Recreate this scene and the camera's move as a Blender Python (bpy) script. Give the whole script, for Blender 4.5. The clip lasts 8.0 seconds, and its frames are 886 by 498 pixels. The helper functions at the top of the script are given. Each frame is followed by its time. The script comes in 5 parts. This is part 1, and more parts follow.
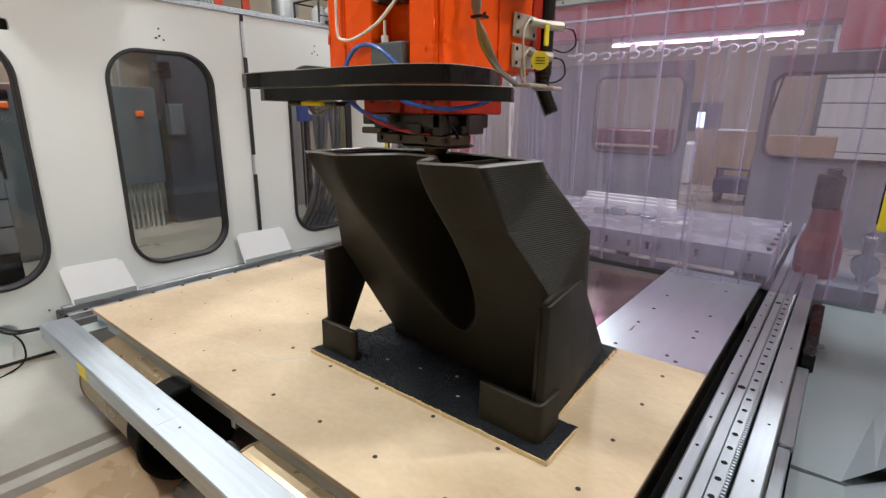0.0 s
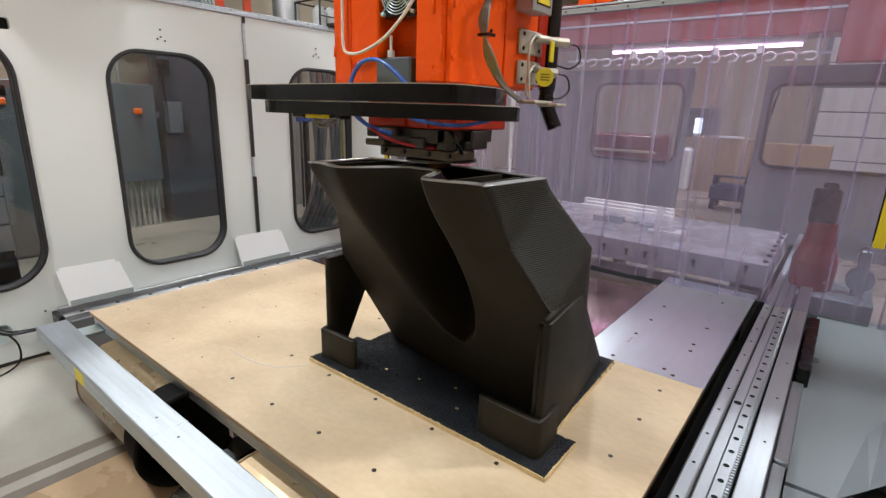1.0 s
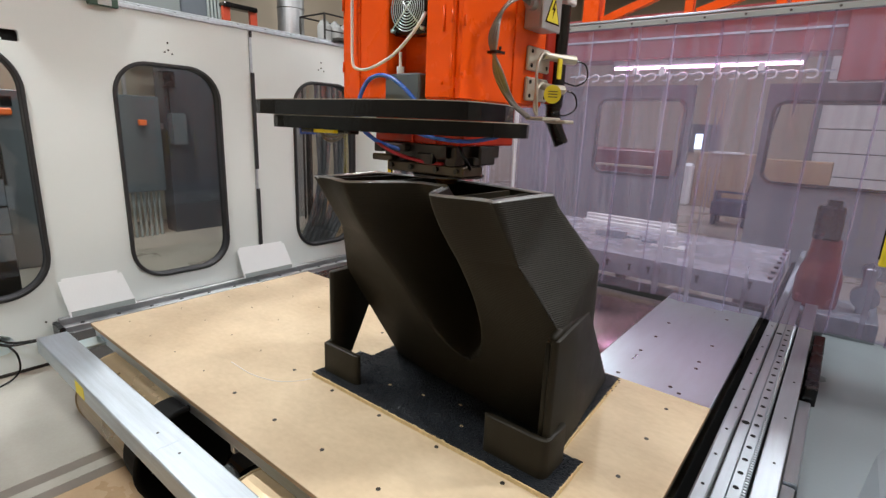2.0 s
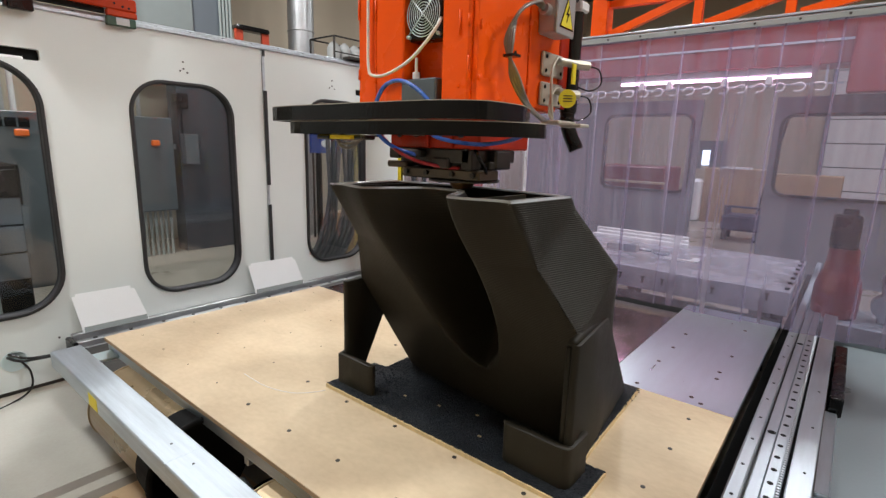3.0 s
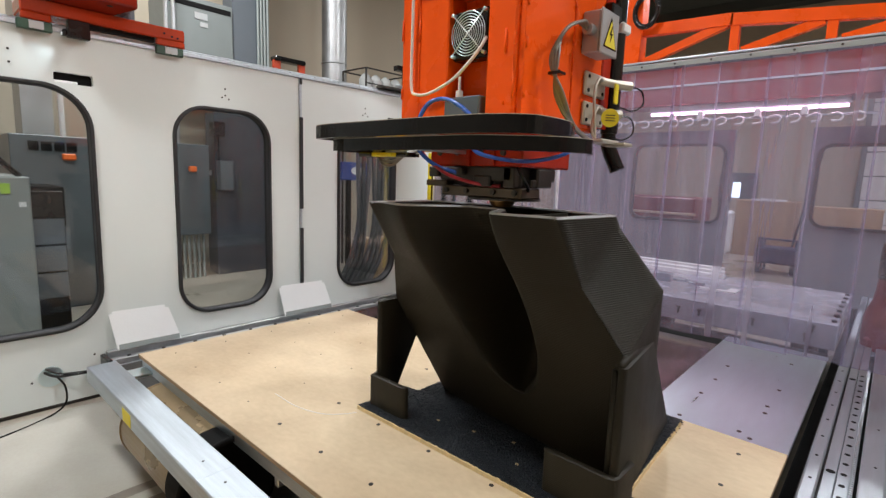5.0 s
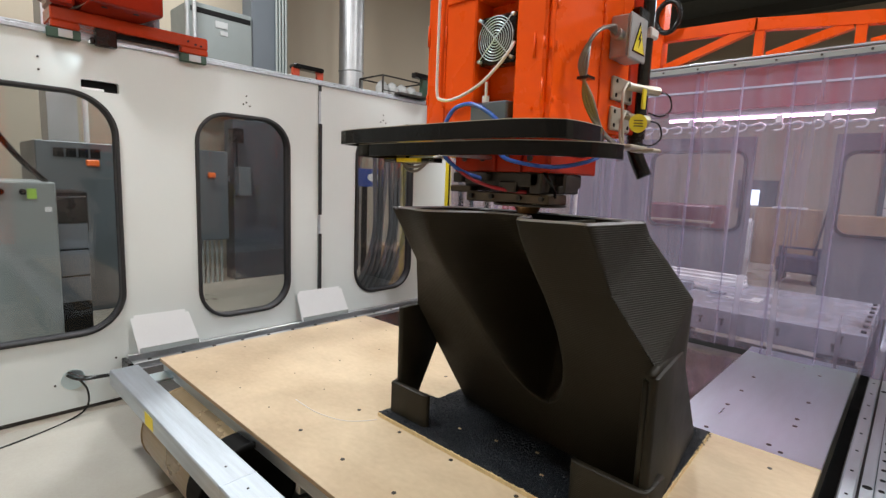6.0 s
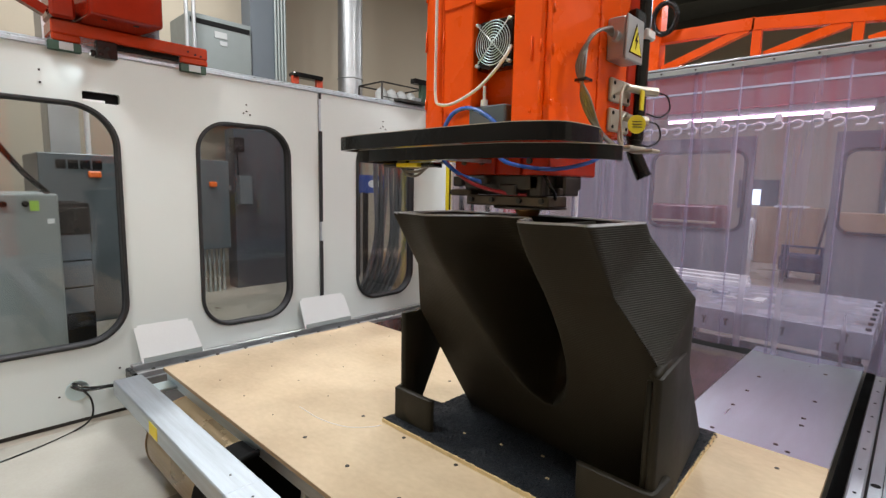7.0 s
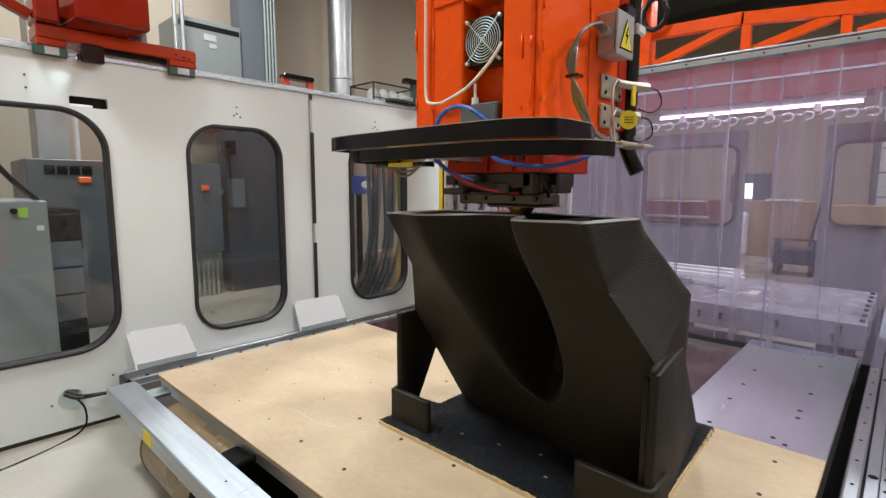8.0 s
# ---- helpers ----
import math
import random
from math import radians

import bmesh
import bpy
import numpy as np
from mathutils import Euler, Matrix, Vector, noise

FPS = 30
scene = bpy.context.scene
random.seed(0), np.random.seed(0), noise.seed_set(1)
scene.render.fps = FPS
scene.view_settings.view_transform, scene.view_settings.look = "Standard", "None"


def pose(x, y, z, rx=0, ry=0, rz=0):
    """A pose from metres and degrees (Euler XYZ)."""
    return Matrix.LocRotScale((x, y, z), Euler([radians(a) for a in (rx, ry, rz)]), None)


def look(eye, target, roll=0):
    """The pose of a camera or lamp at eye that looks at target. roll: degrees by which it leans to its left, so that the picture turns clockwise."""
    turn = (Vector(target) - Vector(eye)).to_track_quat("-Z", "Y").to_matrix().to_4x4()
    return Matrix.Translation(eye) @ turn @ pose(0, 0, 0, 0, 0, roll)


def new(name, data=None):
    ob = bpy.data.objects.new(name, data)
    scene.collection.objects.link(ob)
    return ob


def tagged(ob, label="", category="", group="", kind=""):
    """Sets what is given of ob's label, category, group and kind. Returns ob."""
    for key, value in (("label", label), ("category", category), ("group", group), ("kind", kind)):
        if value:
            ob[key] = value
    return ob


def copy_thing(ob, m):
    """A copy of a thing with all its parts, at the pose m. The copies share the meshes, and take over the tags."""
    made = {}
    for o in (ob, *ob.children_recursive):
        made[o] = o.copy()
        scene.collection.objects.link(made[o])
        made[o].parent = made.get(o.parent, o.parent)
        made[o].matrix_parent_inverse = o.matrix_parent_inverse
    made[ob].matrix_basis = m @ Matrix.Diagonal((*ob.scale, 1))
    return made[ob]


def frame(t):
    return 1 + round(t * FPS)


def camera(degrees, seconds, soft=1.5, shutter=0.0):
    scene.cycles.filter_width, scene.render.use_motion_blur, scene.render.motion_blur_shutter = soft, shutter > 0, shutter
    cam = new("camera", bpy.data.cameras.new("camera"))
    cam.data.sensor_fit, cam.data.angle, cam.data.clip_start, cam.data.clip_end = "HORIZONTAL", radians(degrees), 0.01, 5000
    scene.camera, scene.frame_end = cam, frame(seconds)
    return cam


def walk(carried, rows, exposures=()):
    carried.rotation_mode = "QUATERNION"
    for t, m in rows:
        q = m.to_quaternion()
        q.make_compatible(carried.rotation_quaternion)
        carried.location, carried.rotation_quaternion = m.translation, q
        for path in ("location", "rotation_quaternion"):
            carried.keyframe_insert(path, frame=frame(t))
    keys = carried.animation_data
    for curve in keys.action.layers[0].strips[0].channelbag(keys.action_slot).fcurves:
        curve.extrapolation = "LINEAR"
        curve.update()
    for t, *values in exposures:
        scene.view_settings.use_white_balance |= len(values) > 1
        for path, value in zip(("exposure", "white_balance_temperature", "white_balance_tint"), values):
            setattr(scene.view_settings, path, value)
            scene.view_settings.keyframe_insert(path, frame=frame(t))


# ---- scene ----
cam = camera(83.27, 8.0, soft=1.4)
walk(cam, [
    (0, pose(1.5365, -1.0821, 0.9333, 74.57, -0.69, 38.91)),
    (0.5, pose(1.5257, -1.0879, 0.9530, 74.33, -1.29, 38.80)),
    (1, pose(1.5160, -1.0885, 0.9769, 74.49, -1.77, 38.70)),
    (1.5, pose(1.5045, -1.0894, 0.9947, 75.01, -2.28, 38.73)),
    (3, pose(1.4737, -1.1107, 0.9354, 78.23, -1.59, 39.51)),
    (3.5, pose(1.4618, -1.1182, 0.9221, 79.31, -1.47, 40.04)),
    (4, pose(1.4549, -1.1251, 0.9106, 80.28, -1.48, 40.65)),
    (4.5, pose(1.4480, -1.1280, 0.9010, 81.09, -1.71, 41.35)),
    (6, pose(1.3939, -1.1492, 0.8896, 82.37, -2.15, 43.68)),
    (6.5, pose(1.3933, -1.1526, 0.8887, 82.72, -1.73, 43.93)),
    (7, pose(1.3968, -1.1486, 0.8868, 82.96, -1.13, 43.78)),
    (7.5, pose(1.3969, -1.1407, 0.8884, 83.03, -0.51, 43.46)),
    (8, pose(1.3926, -1.1376, 0.8860, 82.91, -0.12, 43.09)),
], exposures=[(0, 0.0), (8, 0.0)])

# ---- world and light ----
world = bpy.data.worlds.new("world")
scene.world = world
world.use_nodes = True
wn = world.node_tree.nodes
sky = wn.new("ShaderNodeTexSky")
sky.sky_type = "NISHITA"
sky.sun_disc = False
sky.sun_elevation, sky.sun_rotation = radians(40), radians(60)
wn["Background"].inputs[1].default_value = 0.1
world.node_tree.links.new(sky.outputs[0], wn["Background"].inputs[0])

FLOOR = -0.42


def lamp(name, m, size, size_y, watts, colour=(0.96, 0.98, 1.0)):
    d = bpy.data.lights.new(name, "AREA")
    d.shape, d.size, d.size_y, d.energy, d.color = "RECTANGLE", size, size_y, watts, colour
    ob = new(name, d)
    ob.matrix_world = m
    return ob


# high-bay lamps under the roof; the fittings stand at the same places further down
# (4.4, -1.3) and (3.3, 2.7) are added out of view to brighten right-facing sides
BAYS = [(-3.6, 0.6, 150), (-0.9, -1.7, 165), (-0.7, 3.3, 88), (4.4, -1.3, 95), (1.9, 0.5, 32), (3.3, 2.7, 190), (1.6, 9.4, 150), (-2.6, 8.5, 115)]
ROOF = 5.3
for bx, by, watts in BAYS:
    lamp("bay_light", pose(bx, by, ROOF - 0.72, 0, 0, 0), 0.4, 0.4, watts)

# ---- materials ----


def mat(name, colour, rough=0.5, metal=0.0, vary=0.12, scale=6.0, fine=90.0, bump=0.04, spec=0.5, rough_vary=0.12, second=None, stretch=(1, 1, 1)):
    """Principled paint with stains at a large and a small scale, uneven gloss and a fine relief."""
    m = bpy.data.materials.new(name)
    m.use_nodes = True
    nt = m.node_tree
    n, l = nt.nodes, nt.links
    b = n["Principled BSDF"]
    co = n.new("ShaderNodeTexCoord")
    mp = n.new("ShaderNodeMapping")
    mp.inputs["Scale"].default_value = stretch
    l.new(co.outputs["Object"], mp.inputs[0])
    a = n.new("ShaderNodeTexNoise")
    a.inputs["Scale"].default_value, a.inputs["Detail"].default_value, a.inputs["Roughness"].default_value = scale, 5, 0.6
    f = n.new("ShaderNodeTexNoise")
    f.inputs["Scale"].default_value, f.inputs["Detail"].default_value = fine, 3
    l.new(mp.outputs[0], a.inputs["Vector"])
    l.new(mp.outputs[0], f.inputs["Vector"])
    mix = n.new("ShaderNodeMix")
    mix.data_type = "RGBA"
    lo = tuple(c * (1 - vary) for c in colour) if second is None else second
    hi = tuple(min(1, c * (1 + vary * 0.6)) for c in colour)
    mix.inputs[6].default_value, mix.inputs[7].default_value = (*lo, 1), (*hi, 1)
    add = n.new("ShaderNodeMath")
    add.operation = "MULTIPLY_ADD"
    add.inputs[1].default_value = 0.35
    l.new(f.outputs["Fac"], add.inputs[0])
    sub = n.new("ShaderNodeMapRange")
    sub.inputs[1].default_value, sub.inputs[2].default_value = 0.3, 0.7
    sub.inputs[3].default_value, sub.inputs[4].default_value = 0.0, 0.65
    l.new(a.outputs["Fac"], sub.inputs[0])
    l.new(sub.outputs[0], add.inputs[2])
    l.new(add.outputs[0], mix.inputs[0])
    l.new(mix.outputs[2], b.inputs["Base Color"])
    rr = n.new("ShaderNodeMapRange")
    rr.inputs[1].default_value, rr.inputs[2].default_value = 0.25, 0.75
    rr.inputs[3].default_value, rr.inputs[4].default_value = max(0.02, rough - rough_vary), min(1, rough + rough_vary)
    l.new(a.outputs["Fac"], rr.inputs[0])
    l.new(rr.outputs[0], b.inputs["Roughness"])
    b.inputs["Metallic"].default_value = metal
    b.inputs["Specular IOR Level"].default_value = spec
    if bump:
        bp = n.new("ShaderNodeBump")
        bp.inputs["Strength"].default_value, bp.inputs["Distance"].default_value = bump * 5, 0.002
        l.new(f.outputs["Fac"], bp.inputs["Height"])
        l.new(bp.outputs[0], b.inputs["Normal"])
    return m


def glow(name, colour, strength):
    m = bpy.data.materials.new(name)
    m.use_nodes = True
    b = m.node_tree.nodes["Principled BSDF"]
    b.inputs["Base Color"].default_value = (0.8, 0.8, 0.8, 1)
    b.inputs["Emission Color"].default_value, b.inputs["Emission Strength"].default_value = (*colour, 1), strength
    return m


def clear(name, tint, gloss=0.08, haze=0.0, haze_colour=(0.6, 0.5, 0.7), rough=0.04):
    """Thin clear sheet: tinted see-through, a little milky, with a real mirror-like gloss."""
    m = bpy.data.materials.new(name)
    m.use_nodes = True
    nt = m.node_tree
    n, l = nt.nodes, nt.links
    n.remove(n["Principled BSDF"])
    out = n["Material Output"]
    tr = n.new("ShaderNodeBsdfTransparent")
    tr.inputs[0].default_value = (*tint, 1)
    gl = n.new("ShaderNodeBsdfGlossy")
    gl.inputs["Roughness"].default_value = rough
    gl.inputs[0].default_value = (0.95, 0.9, 1, 1)
    df = n.new("ShaderNodeBsdfDiffuse")
    df.inputs[0].default_value = (*haze_colour, 1)
    co = n.new("ShaderNodeTexCoord")
    mp = n.new("ShaderNodeMapping")
    mp.inputs["Scale"].default_value = (15, 15, 0.6)
    l.new(co.outputs["Object"], mp.inputs[0])
    nz = n.new("ShaderNodeTexNoise")
    nz.inputs["Scale"].default_value, nz.inputs["Detail"].default_value = 1.0, 4
    l.new(mp.outputs[0], nz.inputs["Vector"])
    mr = n.new("ShaderNodeMapRange")
    mr.inputs[1].default_value, mr.inputs[2].default_value = 0.35, 0.75
    mr.inputs[3].default_value, mr.inputs[4].default_value = haze * 0.75, haze * 1.4
    l.new(nz.outputs["Fac"], mr.inputs[0])
    m1 = n.new("ShaderNodeMixShader")
    l.new(mr.outputs[0], m1.inputs[0])
    l.new(tr.outputs[0], m1.inputs[1])
    l.new(df.outputs[0], m1.inputs[2])
    lw = n.new("ShaderNodeFresnel")
    lw.inputs[0].default_value = 1.45
    ad = n.new("ShaderNodeMath")
    ad.operation = "MULTIPLY"
    ad.inputs[1].default_value = gloss / 0.04
    ad.use_clamp = True
    l.new(lw.outputs[0], ad.inputs[0])
    m2 = n.new("ShaderNodeMixShader")
    l.new(ad.outputs[0], m2.inputs[0])
    l.new(m1.outputs[0], m2.inputs[1])
    l.new(gl.outputs[0], m2.inputs[2])
    l.new(m2.outputs[0], out.inputs[0])
    if haze:
        bp = n.new("ShaderNodeBump")
        bp.inputs["Strength"].default_value, bp.inputs["Distance"].default_value = 0.6, 0.004
        l.new(nz.outputs["Fac"], bp.inputs["Height"])
        l.new(bp.outputs[0], gl.inputs["Normal"])
    return m


M_WHITE = mat("white_enamel", (0.69, 0.735, 0.715), 0.38, vary=0.05, scale=1.4, fine=160, bump=0.02)
M_PLATE = mat("white_sheet", (0.86, 0.88, 0.88), 0.45, vary=0.04, scale=3)
M_RUBBER = mat("black_rubber", (0.016, 0.016, 0.017), 0.55, vary=0.3)
M_GLASS = clear("acrylic_pane", (0.80, 0.82, 0.82), 0.045)
M_PVC = clear("pvc_strip", (0.78, 0.75, 0.895), 0.06, 0.34, (0.43, 0.38, 0.54), 0.06)
M_PVCEDGE = clear("pvc_edge_highlight", (0.90, 0.88, 0.96), 0.08, 0.35, (0.72, 0.66, 0.80), 0.1)
M_ALU = mat("brushed_aluminium", (0.52, 0.57, 0.61), 0.5, 1.0, 0.3, 3, 40, 0.05, stretch=(0.6, 14, 14))
M_ALU_SHEET = mat("aluminium_sheet", (0.74, 0.88, 0.93), 0.29, 1.0, 0.06, 4, 50, 0.0, rough_vary=0.02, stretch=(6, 1, 6))
M_STEEL = mat("machined_steel", (0.52, 0.575, 0.62), 0.37, 1.0, 0.12, 5, 60, 0.02, rough_vary=0.035, stretch=(10, 1, 10))
M_DSTEEL = mat("dark_steel", (0.065, 0.06, 0.055), 0.45, 0.7, 0.4, 9, 70, 0.06)
M_GALV = mat("galvanised_duct", (0.50, 0.51, 0.52), 0.45, 1.0, 0.2, 7, 50, 0.03)
M_PLY = mat("birch_plywood", (0.65, 0.525, 0.355), 0.5, vary=0.1, scale=1.9, fine=34, bump=0.03, second=(0.38, 0.275, 0.165), stretch=(1.0, 1.5, 1.5))
M_PLYEDGE = mat("plywood_edge", (0.36, 0.25, 0.15), 0.75, vary=0.4, scale=4, fine=30, stretch=(1, 1, 30))
M_OSB = mat("particle_board", (0.62, 0.47, 0.25), 0.8, vary=0.3, scale=40, fine=160, bump=0.2)
M_PELLET = mat("black_pellets", (0.010, 0.013, 0.017), 0.4, vary=0.5, scale=60, fine=190, bump=0.8, spec=0.28)
M_PRINT = mat("black_print_plastic", (0.0168, 0.0136, 0.0077), 0.52, vary=0.14, scale=3, fine=60, bump=0.03, spec=0.26)
M_ORANGE = mat("orange_enamel", (0.82, 0.088, 0.004), 0.28, vary=0.1, scale=4, fine=120, bump=0.03, spec=0.28)
M_RED = mat("red_enamel", (0.42, 0.026, 0.008), 0.22, vary=0.15, scale=4, fine=120, bump=0.03, spec=0.35)
M_YELLOW = mat("yellow_plastic", (0.80, 0.66, 0.02), 0.5, vary=0.08)
M_BLACK = mat("black_plastic", (0.006, 0.006, 0.0065), 0.24, vary=0.3, scale=8, spec=0.35)
M_GREY = mat("grey_cabinet_paint", (0.17, 0.195, 0.205), 0.45, vary=0.06, scale=2)
M_LGREY = mat("light_grey_paint", (0.29, 0.325, 0.315), 0.42, vary=0.05, scale=2)
M_COVER = mat("cover_paint", (0.17, 0.195, 0.21), 0.3, vary=0.08, scale=2)
M_COLUMN = mat("slate_column_paint", (0.12, 0.14, 0.16), 0.5, vary=0.08, scale=2)
M_BEIGE = mat("beige_wall_paint", (0.46, 0.40, 0.31), 0.8, vary=0.06, scale=0.8, fine=40, bump=0.05)
M_CONC = mat("concrete", (0.40, 0.365, 0.31), 0.3, vary=0.2, scale=1.3, fine=60, bump=0.03, second=(0.26, 0.215, 0.165))
M_ROOF = mat("dark_roof", (0.05, 0.055, 0.05), 0.8, vary=0.2)
M_FILM = mat("bronze_fibre_drum", (0.33, 0.245, 0.14), 0.3, 0.45, 0.25, 4, 50, 0.03)
M_BRASS = mat("brass", (0.55, 0.33, 0.14), 0.3, 1.0, 0.2, 10)
M_BLUEHOSE = mat("blue_hose", (0.04, 0.12, 0.50), 0.25, vary=0.1)
M_REDHOSE = mat("red_hose", (0.30, 0.012, 0.022), 0.35, vary=0.1)
M_CABLE = mat("white_cable", (0.72, 0.70, 0.68), 0.45, vary=0.05)
M_GCABLE = mat("grey_braid", (0.21, 0.19, 0.165), 0.4, 0.4, vary=0.25, scale=60)
M_ZINC = mat("zinc_box", (0.42, 0.43, 0.43), 0.4, 0.5, vary=0.1)
M_CREAM = mat("cream_bracket", (0.50, 0.46, 0.38), 0.4, 0.3, vary=0.15)
M_CARTON = mat("carton", (0.40, 0.28, 0.17), 0.8, vary=0.12, scale=3)
M_DOORWHITE = mat("white_sectional_door", (0.74, 0.74, 0.72), 0.5, vary=0.05)
M_NAVY = mat("navy_cart", (0.03, 0.04, 0.09), 0.5, vary=0.2)
M_BLUE = mat("blue_sign", (0.02, 0.07, 0.32), 0.4, vary=0.08)
M_ORANGETAG = mat("orange_handle", (0.85, 0.16, 0.02), 0.4, vary=0.05)
# near-black for black parts, and for shade put into gaps as colour
M_DARK = mat("black_and_gap_shade", (0.012, 0.012, 0.012), 0.8, vary=0.3, spec=0.1)
M_HOSEGREY = mat("grey_hose", (0.10, 0.105, 0.11), 0.4, vary=0.15, scale=12)
M_TUBE = glow("lamp_tube", (1.0, 0.58, 0.80), 13.0)
M_BAY = glow("lamp_disc", (1.0, 0.93, 0.82), 12.0)
M_DAY = glow("daylight_pane", (0.7, 0.88, 1.0), 3.0)
M_SPOT = glow("led_lens", (0.85, 0.95, 1.0), 0.5)
M_SKID = mat("orange_red_enamel", (0.40, 0.034, 0.008), 0.16, vary=0.2, scale=5, spec=0.5)
M_CARR = mat("deep_red_enamel", (0.22, 0.014, 0.005), 0.12, vary=0.25, scale=5, spec=0.5, rough_vary=0.06)
M_BEAMRED = mat("faded_red_beam", (0.22, 0.03, 0.034), 0.4, vary=0.12)
M_TRAY = mat("gloss_black_band", (0.005, 0.005, 0.0055), 0.14, vary=0.3, scale=8, spec=0.2, rough_vary=0.06)
M_SLATE = mat("slate_cabinet_paint", (0.095, 0.115, 0.125), 0.4, vary=0.08, scale=2)

# ---- building blocks ----


def box(bm, x0, x1, y0, y1, z0, z1, bevel=0.0, seg=1, m=None):
    r = bmesh.ops.create_cube(bm, size=1.0)
    vs = r["verts"]
    for v in vs:
        v.co = Vector(((x0 + x1) / 2 + v.co.x * (x1 - x0), (y0 + y1) / 2 + v.co.y * (y1 - y0), (z0 + z1) / 2 + v.co.z * (z1 - z0)))
    if m is not None:
        bmesh.ops.transform(bm, matrix=m, verts=vs)
    if bevel > 0:
        es = list({e for v in vs for e in v.link_edges})
        bmesh.ops.bevel(bm, geom=es, offset=bevel, segments=seg, affect="EDGES", profile=0.5)


def rod(bm, a, b, r0, r1=None, seg=16):
    a, b = Vector(a), Vector(b)
    r1 = r0 if r1 is None else r1
    m = Matrix.Translation((a + b) / 2) @ (b - a).to_track_quat("Z", "Y").to_matrix().to_4x4()
    bmesh.ops.create_cone(bm, cap_ends=True, segments=seg, radius1=r0, radius2=r1, depth=(b - a).length, matrix=m)


def smooth_path(pts, n=8):
    """Catmull-Rom through the given points."""
    p = [Vector(q) for q in pts]
    p = [p[0] * 2 - p[1]] + p + [p[-1] * 2 - p[-2]]
    out = []
    for i in range(1, len(p) - 2):
        a, b, c, d = p[i - 1:i + 3]
        for k in range(n):
            t = k / n
            out.append(0.5 * (2 * b + (c - a) * t + (2 * a - 5 * b + 4 * c - d) * t * t + (3 * b - a - 3 * c + d) * t ** 3))
    out.append(p[-2])
    return out


def sweep(bm, path, section, closed=False, up=None):
    """Sweeps a closed 2D section along a path."""
    rings = []
    n = len(path)
    prev = None
    for i, p in enumerate(path):
        t = (path[(i + 1) % n] - path[i - 1]) if closed else (path[min(i + 1, n - 1)] - path[max(i - 1, 0)])
        t.normalize()
        if up is not None:
            u = Vector(up)
        elif prev is None:
            u = Vector((0, 0, 1)) if abs(t.z) < 0.9 else Vector((1, 0, 0))
        else:
            u = prev
        u = (u - t * u.dot(t)).normalized()
        prev = u
        s = t.cross(u)
        rings.append([bm.verts.new(p + s * a + u * b) for a, b in section])
    k = len(section)
    for i in range(n if closed else n - 1):
        r0, r1 = rings[i], rings[(i + 1) % n]
        for j in range(k):
            bm.faces.new((r0[j], r0[(j + 1) % k], r1[(j + 1) % k], r1[j]))
    if not closed:
        bm.faces.new(rings[0][::-1])
        bm.faces.new(rings[-1])


def disc(r, n=8):
    return [(r * math.cos(2 * math.pi * k / n), r * math.sin(2 * math.pi * k / n)) for k in range(n)]


def rect(w, h):
    return [(-w / 2, -h / 2), (w / 2, -h / 2), (w / 2, h / 2), (-w / 2, h / 2)]


def hose(bm, pts, r, n=8, seg=8):
    sweep(bm, smooth_path(pts, n), disc(r, seg))


def rounded(u0, u1, v0, v1, r, n=10):
    """A rounded rectangle, counter-clockwise, as (u, v) pairs."""
    out = []
    for cu, cv, a in ((u1 - r, v0 + r, -90), (u1 - r, v1 - r, 0), (u0 + r, v1 - r, 90), (u0 + r, v0 + r, 180)):
        for k in range(n + 1):
            t = radians(a + 90 * k / n)
            out.append((cu + r * math.cos(t), cv + r * math.sin(t)))
    return out


def slab(bm, outer, holes, place, depth):
    """Fills an outline with holes, set in space by place(u, v), and thickens it by the vector depth."""
    es = []
    for loop in [outer] + holes:
        vs = [bm.verts.new(place(u, v)) for u, v in loop]
        es += [bm.edges.new((vs[i], vs[(i + 1) % len(vs)])) for i in range(len(vs))]
    r = bmesh.ops.triangle_fill(bm, edges=es, use_beauty=True, use_dissolve=False)
    fs = [f for f in r["geom"] if isinstance(f, bmesh.types.BMFace)]
    e = bmesh.ops.extrude_face_region(bm, geom=fs)
    bmesh.ops.translate(bm, vec=depth, verts=[v for v in e["geom"] if isinstance(v, bmesh.types.BMVert)])
    bmesh.ops.recalc_face_normals(bm, faces=bm.faces)


def to_mesh(name, bm, material, smooth=False):
    me = bpy.data.meshes.new(name)
    bmesh.ops.recalc_face_normals(bm, faces=bm.faces)
    bm.to_mesh(me)
    bm.free()
    me.materials.append(material)
    if smooth:
        me.shade_smooth()
    return me


def part(name, bm, material, parent, label="", smooth=False):
    ob = new(name, to_mesh(name, bm, material, smooth))
    ob.parent = parent
    if label:
        ob["label"] = label
    return ob


def thing(name, bm, material, label, category, group="", kind="", smooth=False):
    ob = new(name, to_mesh(name, bm, material, smooth) if bm is not None else None)
    return tagged(ob, label, category, group, kind)


def boxes(*rows, bevel=0.0):
    bm = bmesh.new()
    for r in rows:
        box(bm, *r, bevel=bevel)
    return bm


def rods(*rows, seg=16):
    bm = bmesh.new()
    for r in rows:
        rod(bm, *r, seg=seg)
    return bm


def lerp_table(z, table):
    """Linear look-up in rows (z, value, ...)."""
    if z <= table[0][0]:
        return table[0][1:]
    for a, b in zip(table, table[1:]):
        if z <= b[0]:
            t = (z - a[0]) / (b[0] - a[0])
            return tuple(p + (q - p) * t for p, q in zip(a[1:], b[1:]))
    return table[-1][1:]


def ease(t):
    t = max(0.0, min(1.0, t))
    return t * t * (3 - 2 * t)

